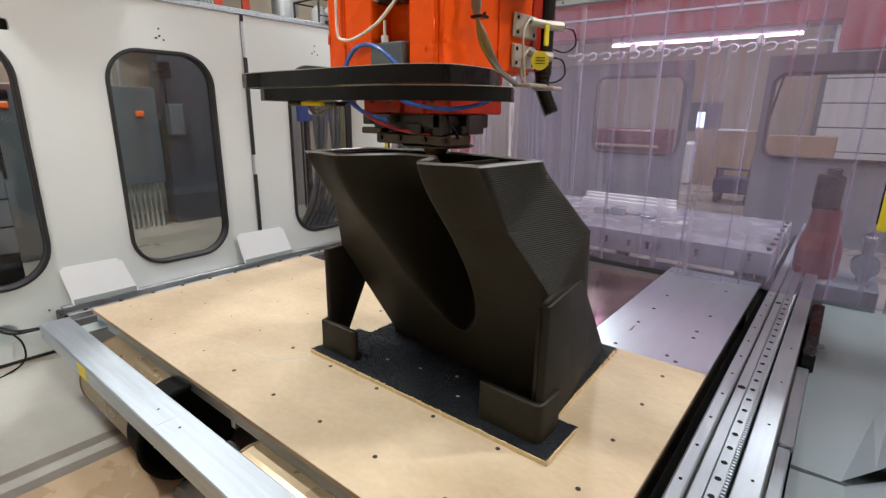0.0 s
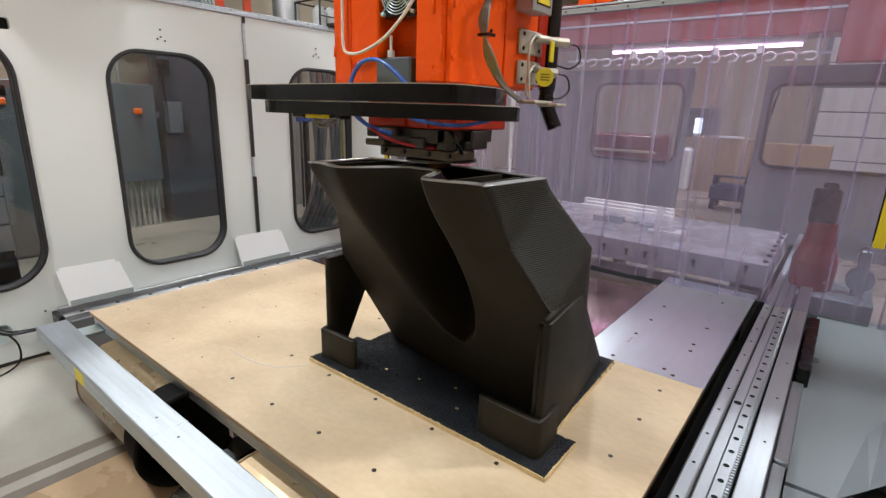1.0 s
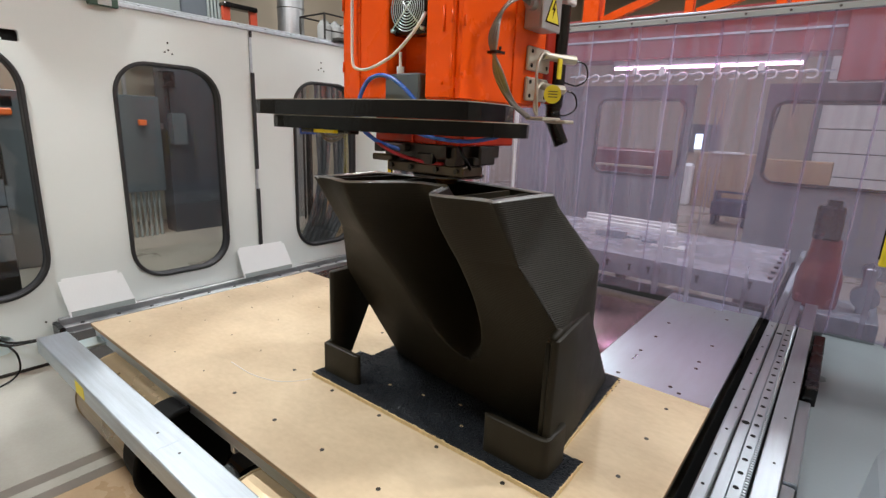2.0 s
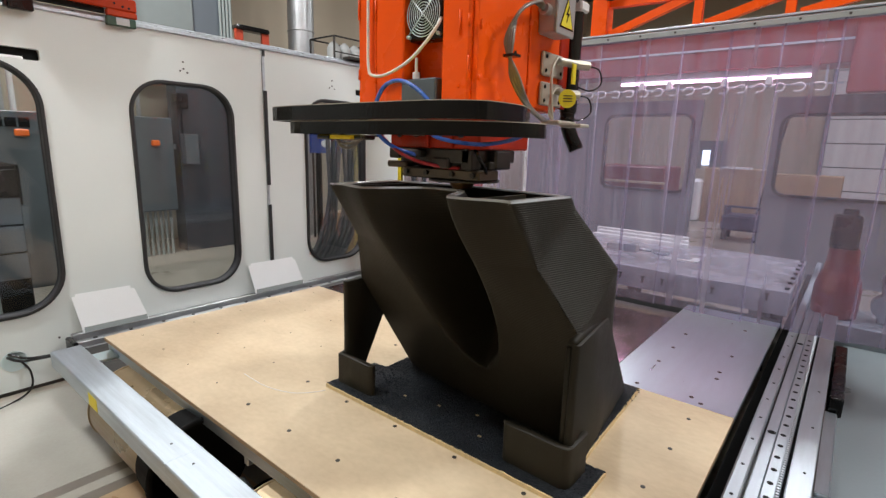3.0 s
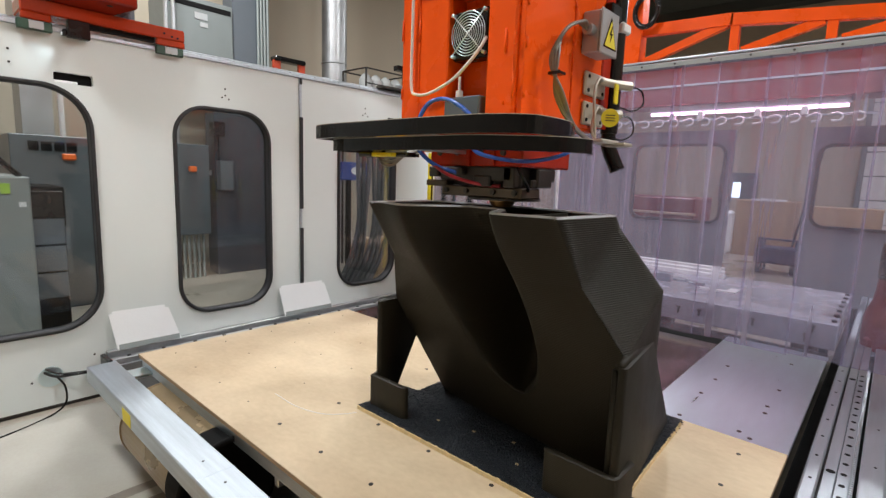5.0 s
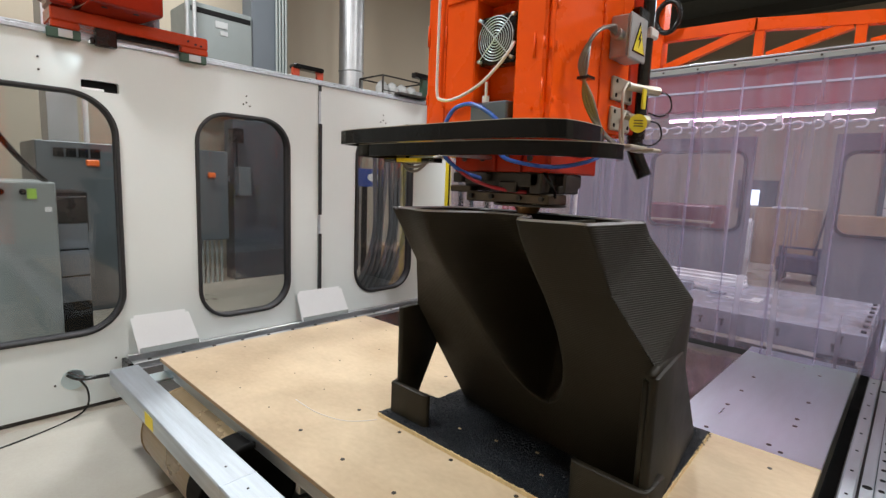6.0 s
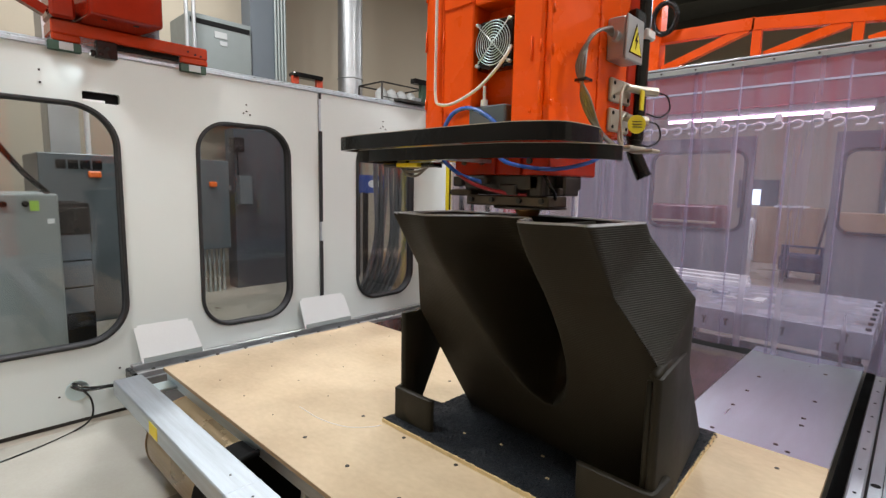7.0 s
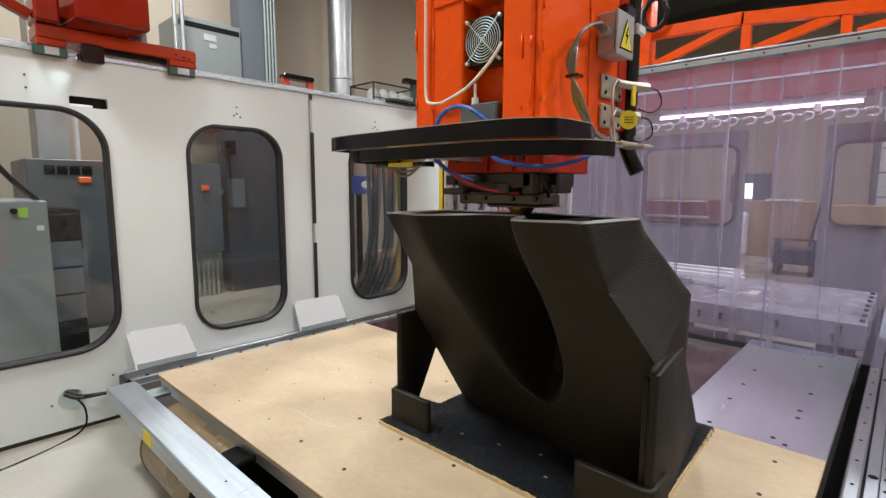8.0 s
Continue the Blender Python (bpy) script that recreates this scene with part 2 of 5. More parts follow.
# ---- the hall ----
thing("floor", boxes((-5.8, 6.2, -4.4, 14.4, FLOOR - 0.2, FLOOR)), M_CONC, "worn grey-beige concrete hall floor", "floor", kind="structure")
thing("wall_west", boxes((-5.8, -5.6, -4.4, 14.4, FLOOR, ROOF)), M_BEIGE, "beige painted hall wall", "wall", kind="structure")
thing("wall_north", boxes((-5.6, 6.0, 14.2, 14.4, FLOOR, ROOF)), M_BEIGE, "beige painted hall end wall", "wall", kind="structure")
thing("wall_east", boxes((6.0, 6.2, -4.4, 14.4, FLOOR, ROOF)), M_BEIGE, "beige painted hall side wall", "wall", kind="structure")
thing("wall_south", boxes((-5.6, 6.0, -4.4, -4.2, FLOOR, ROOF)), M_BEIGE, "beige painted hall wall behind", "wall", kind="structure")
bm = boxes((-5.8, 6.2, -4.4, 14.4, ROOF, ROOF + 0.2))
for y in range(-3, 14, 2):
    box(bm, -5.6, 6.0, y - 0.06, y + 0.06, ROOF - 0.25, ROOF)
thing("ceiling", bm, M_ROOF, "dark hall roof deck with purlins", "ceiling", kind="structure")

bay = thing("ceiling_lamp", rods(((0, 0, 0.12), (0, 0, 0.7), 0.008, None), ((0, 0, 0.0), (0, 0, 0.13), 0.22, 0.1), seg=24), M_ZINC, "round high-bay lamp hanging under the roof, from a partly added set", "lamp", "high-bay lamps")
part("lamp_glass", rods(((0, 0, -0.012), (0, 0, -0.002), 0.19, None), seg=24), M_BAY, bay, "glowing white disc")
for k, (bx, by, watts) in enumerate(BAYS):
    m = pose(bx, by, ROOF - 0.7)
    if k:
        copy_thing(bay, m)
    else:
        bay.matrix_basis = m

# ---- machine enclosure: the long side with its windows ----
WX = -1.783
WINDOWS = [(-1.45, -0.385, 0.005, 1.278, 0.21), (0.028, 0.631, -0.021, 1.256, 0.185), (1.206, 1.787, -0.016, 1.247, 0.185)]


def in_wall(u, v):
    return Vector((WX, u, v))


bm = bmesh.new()
slab(bm, [(-2.6, -0.385), (0.862, -0.405), (0.862, 1.537), (-2.6, 1.537)],
     [rounded(*WINDOWS[0]), rounded(*WINDOWS[1]), rounded(-0.532, -0.364, 1.292, 1.347, 0.012, 3)], in_wall, Vector((-0.05, 0, 0)))
door = thing("door_1", bm, M_WHITE, "light grey enamelled enclosure sliding door", "door", kind="structure")
bm = bmesh.new()
slab(bm, [(0.884, -0.405), (2.28, -0.405), (2.28, 1.537), (0.884, 1.537)], [rounded(*WINDOWS[2]), rounded(1.70, 1.83, 1.315, 1.36, 0.01, 3)], in_wall, Vector((-0.05, 0, 0)))
panel = thing("wall_enclosure", bm, M_WHITE, "light grey enamelled enclosure wall panel", "wall", kind="structure")
part("slot_backing", boxes((WX - 0.045, WX - 0.03, -0.545, -0.35, 1.282, 1.357)), M_DARK, door, "dark handle recess")
part("slot_lip", boxes((WX - 0.03, WX - 0.008, -0.531, -0.43, 1.293, 1.307), bevel=0.003), M_PLATE, door, "pale lip in the handle recess")
part("slot_backing", boxes((WX - 0.045, WX - 0.03, 1.69, 1.84, 1.30, 1.37)), M_DARK, panel, "dark slot recess")
for y, z in ((0.338, 1.385), (0.338, 1.345), (0.318, 1.332), (0.36, 1.325), (-0.70, 1.36), (-0.70, 1.42), (0.2, -0.02), (-0.44, -0.16), (-0.72, -0.25)):
    part("screw", rods(((WX - 0.004, y, z), (WX + 0.004, y, z), 0.0055, None), seg=10), M_DSTEEL, door)
for y, z in ((1.46, 1.40), (1.46, 1.36), (1.435, 1.345), (1.485, 1.34)):
    part("screw", rods(((WX - 0.004, y, z), (WX + 0.004, y, z), 0.0055, None), seg=10), M_DSTEEL, panel)
# seam between the two, with black brush seals and an aluminium edge
seam = thing("trim_seam", boxes((WX - 0.04, WX + 0.006, 0.863, 0.884, -0.38, 1.53), bevel=0.002), M_ALU, "aluminium door edge with black seals", "trim", kind="structure")
for z0, z1 in ((0.62, 1.27), (0.02, 0.48)):
    part("seal", boxes((WX + 0.006, WX + 0.016, 0.863, 0.889, z0, z1), bevel=0.002), M_RUBBER, seam, "black rubber seal")
part("seal", boxes((WX + 0.006, WX + 0.014, 0.866, 0.884, 1.495, 1.535), bevel=0.002), M_RUBBER, seam, "black rubber seal")
for k, (y0, y1, z0, z1, r) in enumerate(WINDOWS):
    w = thing("window_%d" % (k + 1), None, None, "rounded machine window with black rubber gasket", "window", kind="structure")
    bm = bmesh.new()
    sweep(bm, [Vector((WX, u, v)) for u, v in rounded(y0, y1, z0, z1, r, 12)],
          [(-0.011, 0.003), (-0.010, 0.011), (-0.005, 0.015), (0.005, 0.015), (0.010, 0.011), (0.011, 0.003), (0.011, -0.05), (-0.011, -0.05)], closed=True, up=(1, 0, 0))
    part("window_frame", bm, M_RUBBER, w, "black rubber gasket", smooth=False)
    bm = bmesh.new()
    slab(bm, rounded(y0 + 0.004, y1 - 0.004, z0 + 0.004, z1 - 0.004, r, 12), [], lambda u, v: Vector((WX - 0.022, u, v)), Vector((-0.006, 0, 0)))
    p = part("pane", bm, M_GLASS, w, "clear acrylic pane")
    p.visible_shadow = False
rail = thing("trim_top_rail", boxes((WX - 0.05, WX + 0.012, -2.6, 2.28, 1.537, 1.56), (WX - 0.04, WX - 0.018, -2.6, 2.28, 1.56, 1.578), bevel=0.003), M_ALU, "aluminium guide rail along the enclosure top", "rail", kind="structure")
for k in range(24):
    part("bolt", rods(((WX - 0.005, -2.4 + k * 0.2, 1.556), (WX - 0.005, -2.4 + k * 0.2, 1.564), 0.008, None), seg=8), M_DSTEEL, rail)
thing("wall_enclosure_plinth", boxes((WX - 0.045, WX - 0.012, -2.6, 2.28, FLOOR, -0.40), (WX + 0.0, WX + 0.05, 0.3, 2.2, FLOOR, -0.22)), M_DSTEEL, "dark steel plinth under the enclosure wall", "plinth", kind="structure")

# ledge with steel guide along the wall at table level
ledge = thing("guide_rail", boxes((-1.775, -1.63, -0.39, 1.95, -0.245, -0.205), (-1.70, -1.655, -0.39, 1.95, -0.205, -0.172), (-1.775, -1.74, -0.39, 1.95, -0.205, -0.15), bevel=0.004), M_GALV, "steel linear guide on a ledge along the enclosure wall", "guide rail")
for k in range(13):
    part("bolt", rods(((-1.677, -0.3 + k * 0.18, -0.174), (-1.677, -0.3 + k * 0.18, -0.168), 0.011, None), seg=10), M_DSTEEL, ledge)
part("end_block", boxes((-1.76, -1.62, -0.42, -0.392, -0.235, -0.16), bevel=0.006), M_BLACK, ledge, "black wiper block")
part("post", boxes((-1.77, -1.72, -0.3, -0.25, FLOOR, -0.245)), M_DSTEEL, ledge)
part("post", boxes((-1.77, -1.72, 1.6, 1.65, FLOOR, -0.245)), M_DSTEEL, ledge)

# white sheets leaning against the wall
for y0, y1, tilt, skew in ((-0.372, -0.065, 9, 0.02), (0.675, 1.05, 9, 0.03)):
    bm = bmesh.new()
    slab(bm, [(0.022, 0), (y1 - y0 + 0.055, 0), (y1 - y0, 0.20), (y1 - y0 - 0.02, 0.20), (y1 - y0 - 0.02, 0.218), (0.012, 0.222), (0.012, 0.208), (-0.005, 0.208)], [], lambda u, v: Vector((0, u, v)), Vector((-0.004, 0, 0)))
    m = pose(-1.728, y0 + 0.01, -0.148, 0, -tilt, 0)
    bmesh.ops.transform(bm, matrix=m, verts=bm.verts)
    s = thing("cover_sheet", bm, M_PLATE, "small white sheet-metal cover leaning on the enclosure wall", "cover sheet", "leaning cover sheets")
    bm = boxes((0.0, 0.003, 0.03, y1 - y0 + 0.045, 0.0, 0.03))
    bmesh.ops.transform(bm, matrix=m @ pose(0.001, 0, 0), verts=bm.verts)
    part("tape", bm, M_LGREY, s, "grey folded lower edge")

# hole in the wall with cables
port = thing("cable_port", rods(((WX - 0.002, -0.64, -0.235), (WX + 0.003, -0.64, -0.235), 0.055, None), seg=24), M_ALU_SHEET, "round cable opening in the enclosure wall", "cable port")
bm = bmesh.new()
hose(bm, [(WX - 0.02, -0.68, -0.2), (WX + 0.05, -0.62, -0.225), (WX + 0.1, -0.5, -0.22), (WX + 0.16, -0.36, -0.215)], 0.007)
hose(bm, [(WX, -0.66, -0.19), (WX + 0.05, -0.60, -0.215), (WX + 0.1, -0.5, -0.213), (WX + 0.16, -0.36, -0.206)], 0.006)
part("cable", bm, M_BLACK, port, "black cables", smooth=True)
bm = bmesh.new()
hose(bm, [(WX + 0.02, -0.62, -0.23), (WX + 0.05, -0.59, -0.29), (WX + 0.08, -0.6, -0.37), (WX + 0.1, -0.68, FLOOR + 0.006), (WX + 0.2, -0.9, FLOOR + 0.006), (WX + 0.3, -1.3, FLOOR + 0.006)], 0.005)
part("cable", bm, M_BLACK, port, "thin black cable trailing to the floor", smooth=True)

# ---- machine table ----
ply = thing("plywood_sheet", boxes((-1.168, 1.264, -0.398, 0.838, -0.018, 0.0), bevel=0.0015), M_PLY, "birch plywood sheet screwed to the machine table", "plywood sheet")
ply.data.materials.append(M_PLYEDGE)
for f in ply.data.polygons:
    if abs(f.normal.z) < 0.5:
        f.material_index = 1
hole = to_mesh("screw_hole", rods(((0, 0, 0.0), (0, 0, 0.0012), 0.0085, None), seg=12), M_DSTEEL)
for gx in (-1.067, -0.826, -0.582, -0.337, -0.092, 0.153, 0.4, 0.648, 0.895, 1.141):
    for gy in (-0.27, -0.019, 0.236, 0.478, 0.722):
        if -0.02 < gx < 1.05 and -0.01 < gy < 0.82:
            continue
        o = new("screw", hole)
        o.parent = ply
        o.scale = (0.4, 0.4, 1) if gx < -0.2 else (0.85, 0.85, 1)
        o.location = (gx + random.uniform(-0.006, 0.006), gy + random.uniform(-0.006, 0.006), 0.0)
bm = bmesh.new()
hose(bm, [(-0.33, -0.155, 0.0002), (-0.18, -0.155, 0.0005), (-0.06, -0.12, 0.0005), (0.0, -0.06, 0.0005), (0.02, -0.02, 0.0005)], 0.0017, 6, 6)
part("scratch", bm, M_CABLE, ply, "pale curved scratch", smooth=True)

table = thing("machine_table", boxes((-1.15, 1.255, -0.36, 1.83, -0.075, -0.036), (-1.62, -1.17, -0.38, 4.2, -0.24, -0.2)), M_DSTEEL, "dark steel machine table frame under the plywood", "machine table")
part("edge_profile", boxes((-1.16, 1.2, -0.386, -0.362, -0.075, -0.019), bevel=0.003), M_ALU, table, "aluminium edge profile")
for x in (-1.05, 0.0, 1.0):
    for y in (0.1, 1.2, 3.6):
        part("leg", boxes((x - 0.05, x + 0.05, y - 0.05, y + 0.05, FLOOR, -0.075), bevel=0.004), M_DSTEEL, table)
for x in (0.06,):
    part("bracket", boxes((x - 0.012, x + 0.012, -0.375, -0.34, -0.12, -0.076), bevel=0.004), M_STEEL, table, "steel bracket")

plate = thing("aluminium_plate", boxes((0.767, 1.262, 0.845, 2.24, -0.03, -0.014), bevel=0.002), M_ALU_SHEET, "polished aluminium table plate with screw holes", "table plate")
for gx, gy in ((0.896, 0.905), (1.141, 0.897), (0.896, 1.2), (1.136, 1.262), (0.898, 1.662), (1.141, 1.18), (1.143, 1.5), (1.10, 0.93), (0.9, 1.42), (1.13, 1.95)):
    o = new("screw", hole)
    o.parent = plate
    o.location = (gx, gy, -0.014)
thing("steel_plate", boxes((-1.16, 0.762, 0.845, 2.03, -0.034, -0.019), bevel=0.002), mat("polished_steel_plate", (0.52, 0.44, 0.42), 0.16, 1.0, 0.12, 3, 60, 0.02), "polished steel table plate", "table plate")

# aluminium beam in front of the table, on two posts
beam = thing("aluminium_beam", boxes((-1.14, 1.9, -0.612, -0.497, -0.07, 0.0), bevel=0.004), M_ALU, "long brushed aluminium beam in front of the table", "beam")
part("joint", boxes((0.036, 0.0375, -0.6125, -0.4965, -0.071, 0.0005)), M_STEEL, beam, "fine butt joint")
part("label", boxes((-0.635, -0.545, -0.6135, -0.612, -0.062, -0.012)), M_YELLOW, beam, "small yellow warning label")
part("post", boxes((1.56, 1.64, -0.59, -0.51, FLOOR, -0.07), bevel=0.004), M_DSTEEL, beam)
part("bracket", boxes((-1.12, -1.02, -0.497, -0.386, -0.066, -0.052), bevel=0.003), M_ALU_SHEET, beam, "bright metal bracket to the table")
for x in (-0.05, 0.1, 0.6):
    part("screw", rods(((x, -0.555, 0.0), (x, -0.555, 0.0012), 0.004, None), seg=10), M_DSTEEL, beam)

# fibre drums and a bucket lying under the beam
drum = thing("fibre_drum", None, None, "shiny bronze-brown fibre drum lying on the floor", "drum", "fibre drums")
bm = bmesh.new()
rod(bm, (0, -0.275, 0), (0, 0.275, 0), 0.170, None, 48)
part("body", bm, M_FILM, drum, smooth=False)
for y in (-0.275, 0.275):
    bm = bmesh.new()
    sweep(bm, [Vector((0.171 * math.cos(a * math.pi / 20), y, 0.171 * math.sin(a * math.pi / 20))) for a in range(40)], disc(0.004, 6), closed=True, up=(0, 1, 0))
    part("rim", bm, M_FILM, drum, "thin metal rim", smooth=True)
drum.matrix_basis = pose(-0.635, -0.385, FLOOR + 0.179, 0, 0, 90)
copy_thing(drum, pose(0.525, -0.415, FLOOR + 0.179, 0, 0, 90))
bucket = thing("bucket", None, None, "black plastic bucket lying open on its side", "bucket")
bm = bmesh.new()
prof = [(0.0, 0.13), (0.168, 0.13), (0.175, 0.0), (0.186, 0.0), (0.186, -0.012), (0.166, -0.012), (0.158, 0.118), (0.0, 0.118)]
for k in range(36):
    a0, a1 = 2 * math.pi * k / 36, 2 * math.pi * (k + 1) / 36
    for (r0, y0), (r1, y1) in zip(prof, prof[1:]):
        q = [Vector((r * math.cos(a), y, r * math.sin(a))) for r, y, a in ((r0, y0, a0), (r1, y1, a0), (r1, y1, a1), (r0, y0, a1))]
        bm.faces.new([bm.verts.new(c) for c in q])
bmesh.ops.remove_doubles(bm, verts=bm.verts, dist=1e-5)
part("body", bm, M_DARK, bucket, smooth=True)
bucket.matrix_basis = pose(-0.215, -0.405, FLOOR + 0.190, 0, 0, 90)
# crumpled clear film between the drums
bm = bmesh.new()
nu, nv = 26, 18
sheet = []
for i in range(nu + 1):
    for j in range(nv + 1):
        u, v = i / nu, j / nv
        dome = math.sin(math.pi * u) ** 0.6 * math.sin(math.pi * v) ** 0.6
        fold = 0.5 + 0.5 * math.sin(9 * u + 5 * v + 2.2 * math.sin(7 * v)) * math.cos(6 * v - 4 * u)
        sheet.append(bm.verts.new((-0.17 + 0.38 * u, -0.52 + 0.26 * v, FLOOR + 0.006 + dome * (0.13 + 0.09 * fold) + random.uniform(0, 0.012) * dome)))
for i in range(nu):
    for j in range(nv):
        k = i * (nv + 1) + j
        bm.faces.new((sheet[k], sheet[k + nv + 1], sheet[k + nv + 2], sheet[k + 1]))
thing("plastic_film", bm, mat("grey_film", (0.11, 0.12, 0.12), 0.16, vary=0.35, scale=9, spec=0.6), "crumpled grey plastic film heaped on the floor", "plastic film")
lid = thing("plastic_disc", rods(((0, 0, 0), (0, 0, 0.015), 0.17, None), seg=36), M_BLACK, "glossy black plastic lid resting on the drum", "lid")
lid.matrix_basis = pose(0.0, -0.2, FLOOR + 0.005, 4, 0, 20)

# ---- rail bed beside the table ----
# bed body in dark steel so that the gaps between the strips look shaded
bed = thing("rail_bed", boxes((1.31, 1.515, -2.2, 4.4, -0.4, -0.03), bevel=0.004), M_DSTEEL, "machined steel rail bed along the table", "rail bed")
part("guide", boxes((1.316, 1.356, -2.2, 4.4, -0.03, 0.0), bevel=0.005), M_STEEL, bed, "bright linear guide")
part("strip", boxes((1.364, 1.396, -2.2, 4.4, -0.03, -0.004), bevel=0.002), M_STEEL, bed)
part("rack", boxes((1.398, 1.430, -2.2, 4.4, -0.03, -0.002), bevel=0.002), M_STEEL, bed, "gear rack")
part("strip", boxes((1.450, 1.512, -2.2, 4.4, -0.03, 0.002), bevel=0.003), M_STEEL, bed)
# shade in the groove, laid in as a near-black strip
part("groove", boxes((1.43, 1.450, -2.2, 4.4, -0.0305, -0.027)), M_DARK, bed, "groove floor coloured near-black for its shade")
tooth = to_mesh("tooth", boxes((1.430, 1.441, -0.0045, 0.0045, -0.028, -0.003), bevel=0.0015), M_STEEL)
for k in range(170):
    o = new("tooth", tooth)
    o.parent = bed
    o.location = (0, -0.42 + k * 0.015, 0)
bolt = to_mesh("bolt", rods(((0, 0, 0.0), (0, 0, 0.0012), 0.0085, None), seg=12), M_DARK)
for k in range(30):
    o = new("bolt", bolt)
    o.parent = bed
    o.location = (1.4135, -0.4 + k * 0.082, -0.002)
for k in range(14):
    o = new("bolt", bolt)
    o.parent = bed
    o.location, o.scale = (1.336, -0.35 + k * 0.18, 0.0), (0.6, 0.6, 1)
for y in (0.83, 1.9, -0.2):
    o = new("bolt", bolt)
    o.parent = bed
    o.location, o.scale = (1.38, y, -0.004), (1.5, 1.5, 1)
for y in (0.3, 0.62, 0.95, 1.3):
    o = new("bolt", bolt)
    o.parent = bed
    o.location, o.scale = (1.487, y, 0.002), (0.5, 0.5, 1)
# filler box; its near-black colour stands for the shade in the open gap
gutter = thing("gutter", boxes((1.262, 1.312, -2.2, 4.4, FLOOR, -0.12)), M_DARK, "near-black box for the shade in the gap between table and rail bed", "gutter", kind="structure")

# sheet-metal covers on the outer side of the rail bed
cover = thing("machine_cover", None, None, "grey painted sheet-metal covers beside the rail bed", "machine cover")
part("channel", boxes((1.517, 1.556, -2.0, 4.4, FLOOR, -0.165)), M_DARK, cover, "dark channel")
part("strip", boxes((1.516, 1.560, 0.75, 1.42, -0.15, -0.118), bevel=0.004), M_STEEL, cover)
part("strip", boxes((1.516, 1.555, -2.0, 0.74, -0.15, -0.128), bevel=0.004), M_STEEL, cover)
part("block", boxes((1.525, 1.575, 1.44, 2.2, -0.15, -0.06), bevel=0.004), M_BLACK, cover, "black bellows end")
SEC = [(1.562, -0.142), (1.70, -0.135), (1.80, -0.06), (1.98, 0.0), (2.3, 0.04), (2.3, FLOOR), (1.562, FLOOR)]
FLAT = [(1.562, -0.142), (1.70, -0.141), (1.86, -0.138), (2.0, -0.08), (2.3, 0.04), (2.3, FLOOR), (1.562, FLOOR)]
for sec, y0, y1, dz in ((SEC, -2.0, 0.675, -0.012), (FLAT, 0.68, 2.6, 0.0)):
    bm = bmesh.new()
    a = [bm.verts.new((x, y0, z + (dz if z > FLOOR else 0))) for x, z in sec]
    b = [bm.verts.new((x, y1, z + (dz if z > FLOOR else 0))) for x, z in sec]
    for i in range(len(sec)):
        bm.faces.new((a[i], a[(i + 1) % 7], b[(i + 1) % 7], b[i]))
    bm.faces.new(a[::-1])
    bm.faces.new(b)
    part("sheet", bm, M_COVER, cover, "folded grey sheet metal")
# folded hood rising from the rear sheet
near = [(1.69, 0.683, -0.1405), (1.757, 0.683, -0.068), (1.79, 0.683, -0.03), (2.29, 0.683, 0.07)]
far = [(1.70, 1.06, -0.1405), (1.775, 1.18, -0.1375), (1.83, 1.34, -0.135), (2.29, 1.7, 0.037)]
low = [(1.70, 0.9, -0.2), (1.77, 0.9, -0.2), (1.82, 0.9, -0.2), (2.28, 0.9, -0.2)]
bm = bmesh.new()
rings = [[bm.verts.new(c) for c in row] for row in (near, far, low)]
for k in range(3):
    for i in range(3):
        bm.faces.new((rings[k][i], rings[k][i + 1], rings[(k + 1) % 3][i + 1], rings[(k + 1) % 3][i]))
part("hood", bm, M_COVER, cover, "folded hood of the sheet metal")
ypost = thing("light_barrier", boxes((1.682, 1.722, 1.76, 1.81, 0.452, 0.75), bevel=0.004), M_YELLOW, "yellow safety light barrier on a grey post", "light barrier", "light barriers")
part("lens", boxes((1.676, 1.682, 1.775, 1.792, 0.48, 0.73)), M_BLACK, ypost, "dark lens strip")
part("post", boxes((1.95, 2.02, 1.75, 1.82, -0.02, 0.75), bevel=0.004), M_COVER, ypost, "grey post")
part("arm", boxes((1.722, 1.95, 1.77, 1.80, 0.66, 0.70), bevel=0.004), M_COVER, ypost, "grey post")
yp2 = thing("light_barrier", boxes((-1.545, -1.512, 1.95, 1.99, -0.2, 1.08), bevel=0.004), M_YELLOW, "yellow safety light barrier post at the enclosure corner", "light barrier", "light barriers")
part("lens", boxes((-1.512, -1.507, 1.962, 1.976, -0.15, 1.04)), M_BLACK, yp2, "dark lens strip")

# ---- build board and the printed part ----
board = thing("build_board", None, None, "particle board covered with black plastic pellets on the plywood", "build board")
OUT = [(0.0, 0.0), (1.04, 0.0), (1.04, 0.205), (0.965, 0.205), (0.936, 0.803), (0.06, 0.803), (0.065, 0.262), (0.0, 0.255)]
bm = bmesh.new()
slab(bm, OUT, [], lambda u, v: Vector((u, v, 0.0005)), Vector((0, 0, 0.0135)))
part("board", bm, M_OSB, board, "pale particle board")
fray = []
for (ax, ay), (bx, by) in zip(OUT, OUT[1:] + OUT[:1]):
    n = max(4, int(math.hypot(bx - ax, by - ay) / 0.008))
    nx, ny = (by - ay), -(bx - ax)
    ln = math.hypot(nx, ny)
    for k in range(n):
        t = k / n
        cut = -0.003 - (0.006 * random.random() if random.random() < 0.25 else 0.002 * random.random())
        if k == 0:
            cut = -0.004
        fray.append((ax + (bx - ax) * t + nx / ln * cut, ay + (by - ay) * t + ny / ln * cut))
bm = bmesh.new()
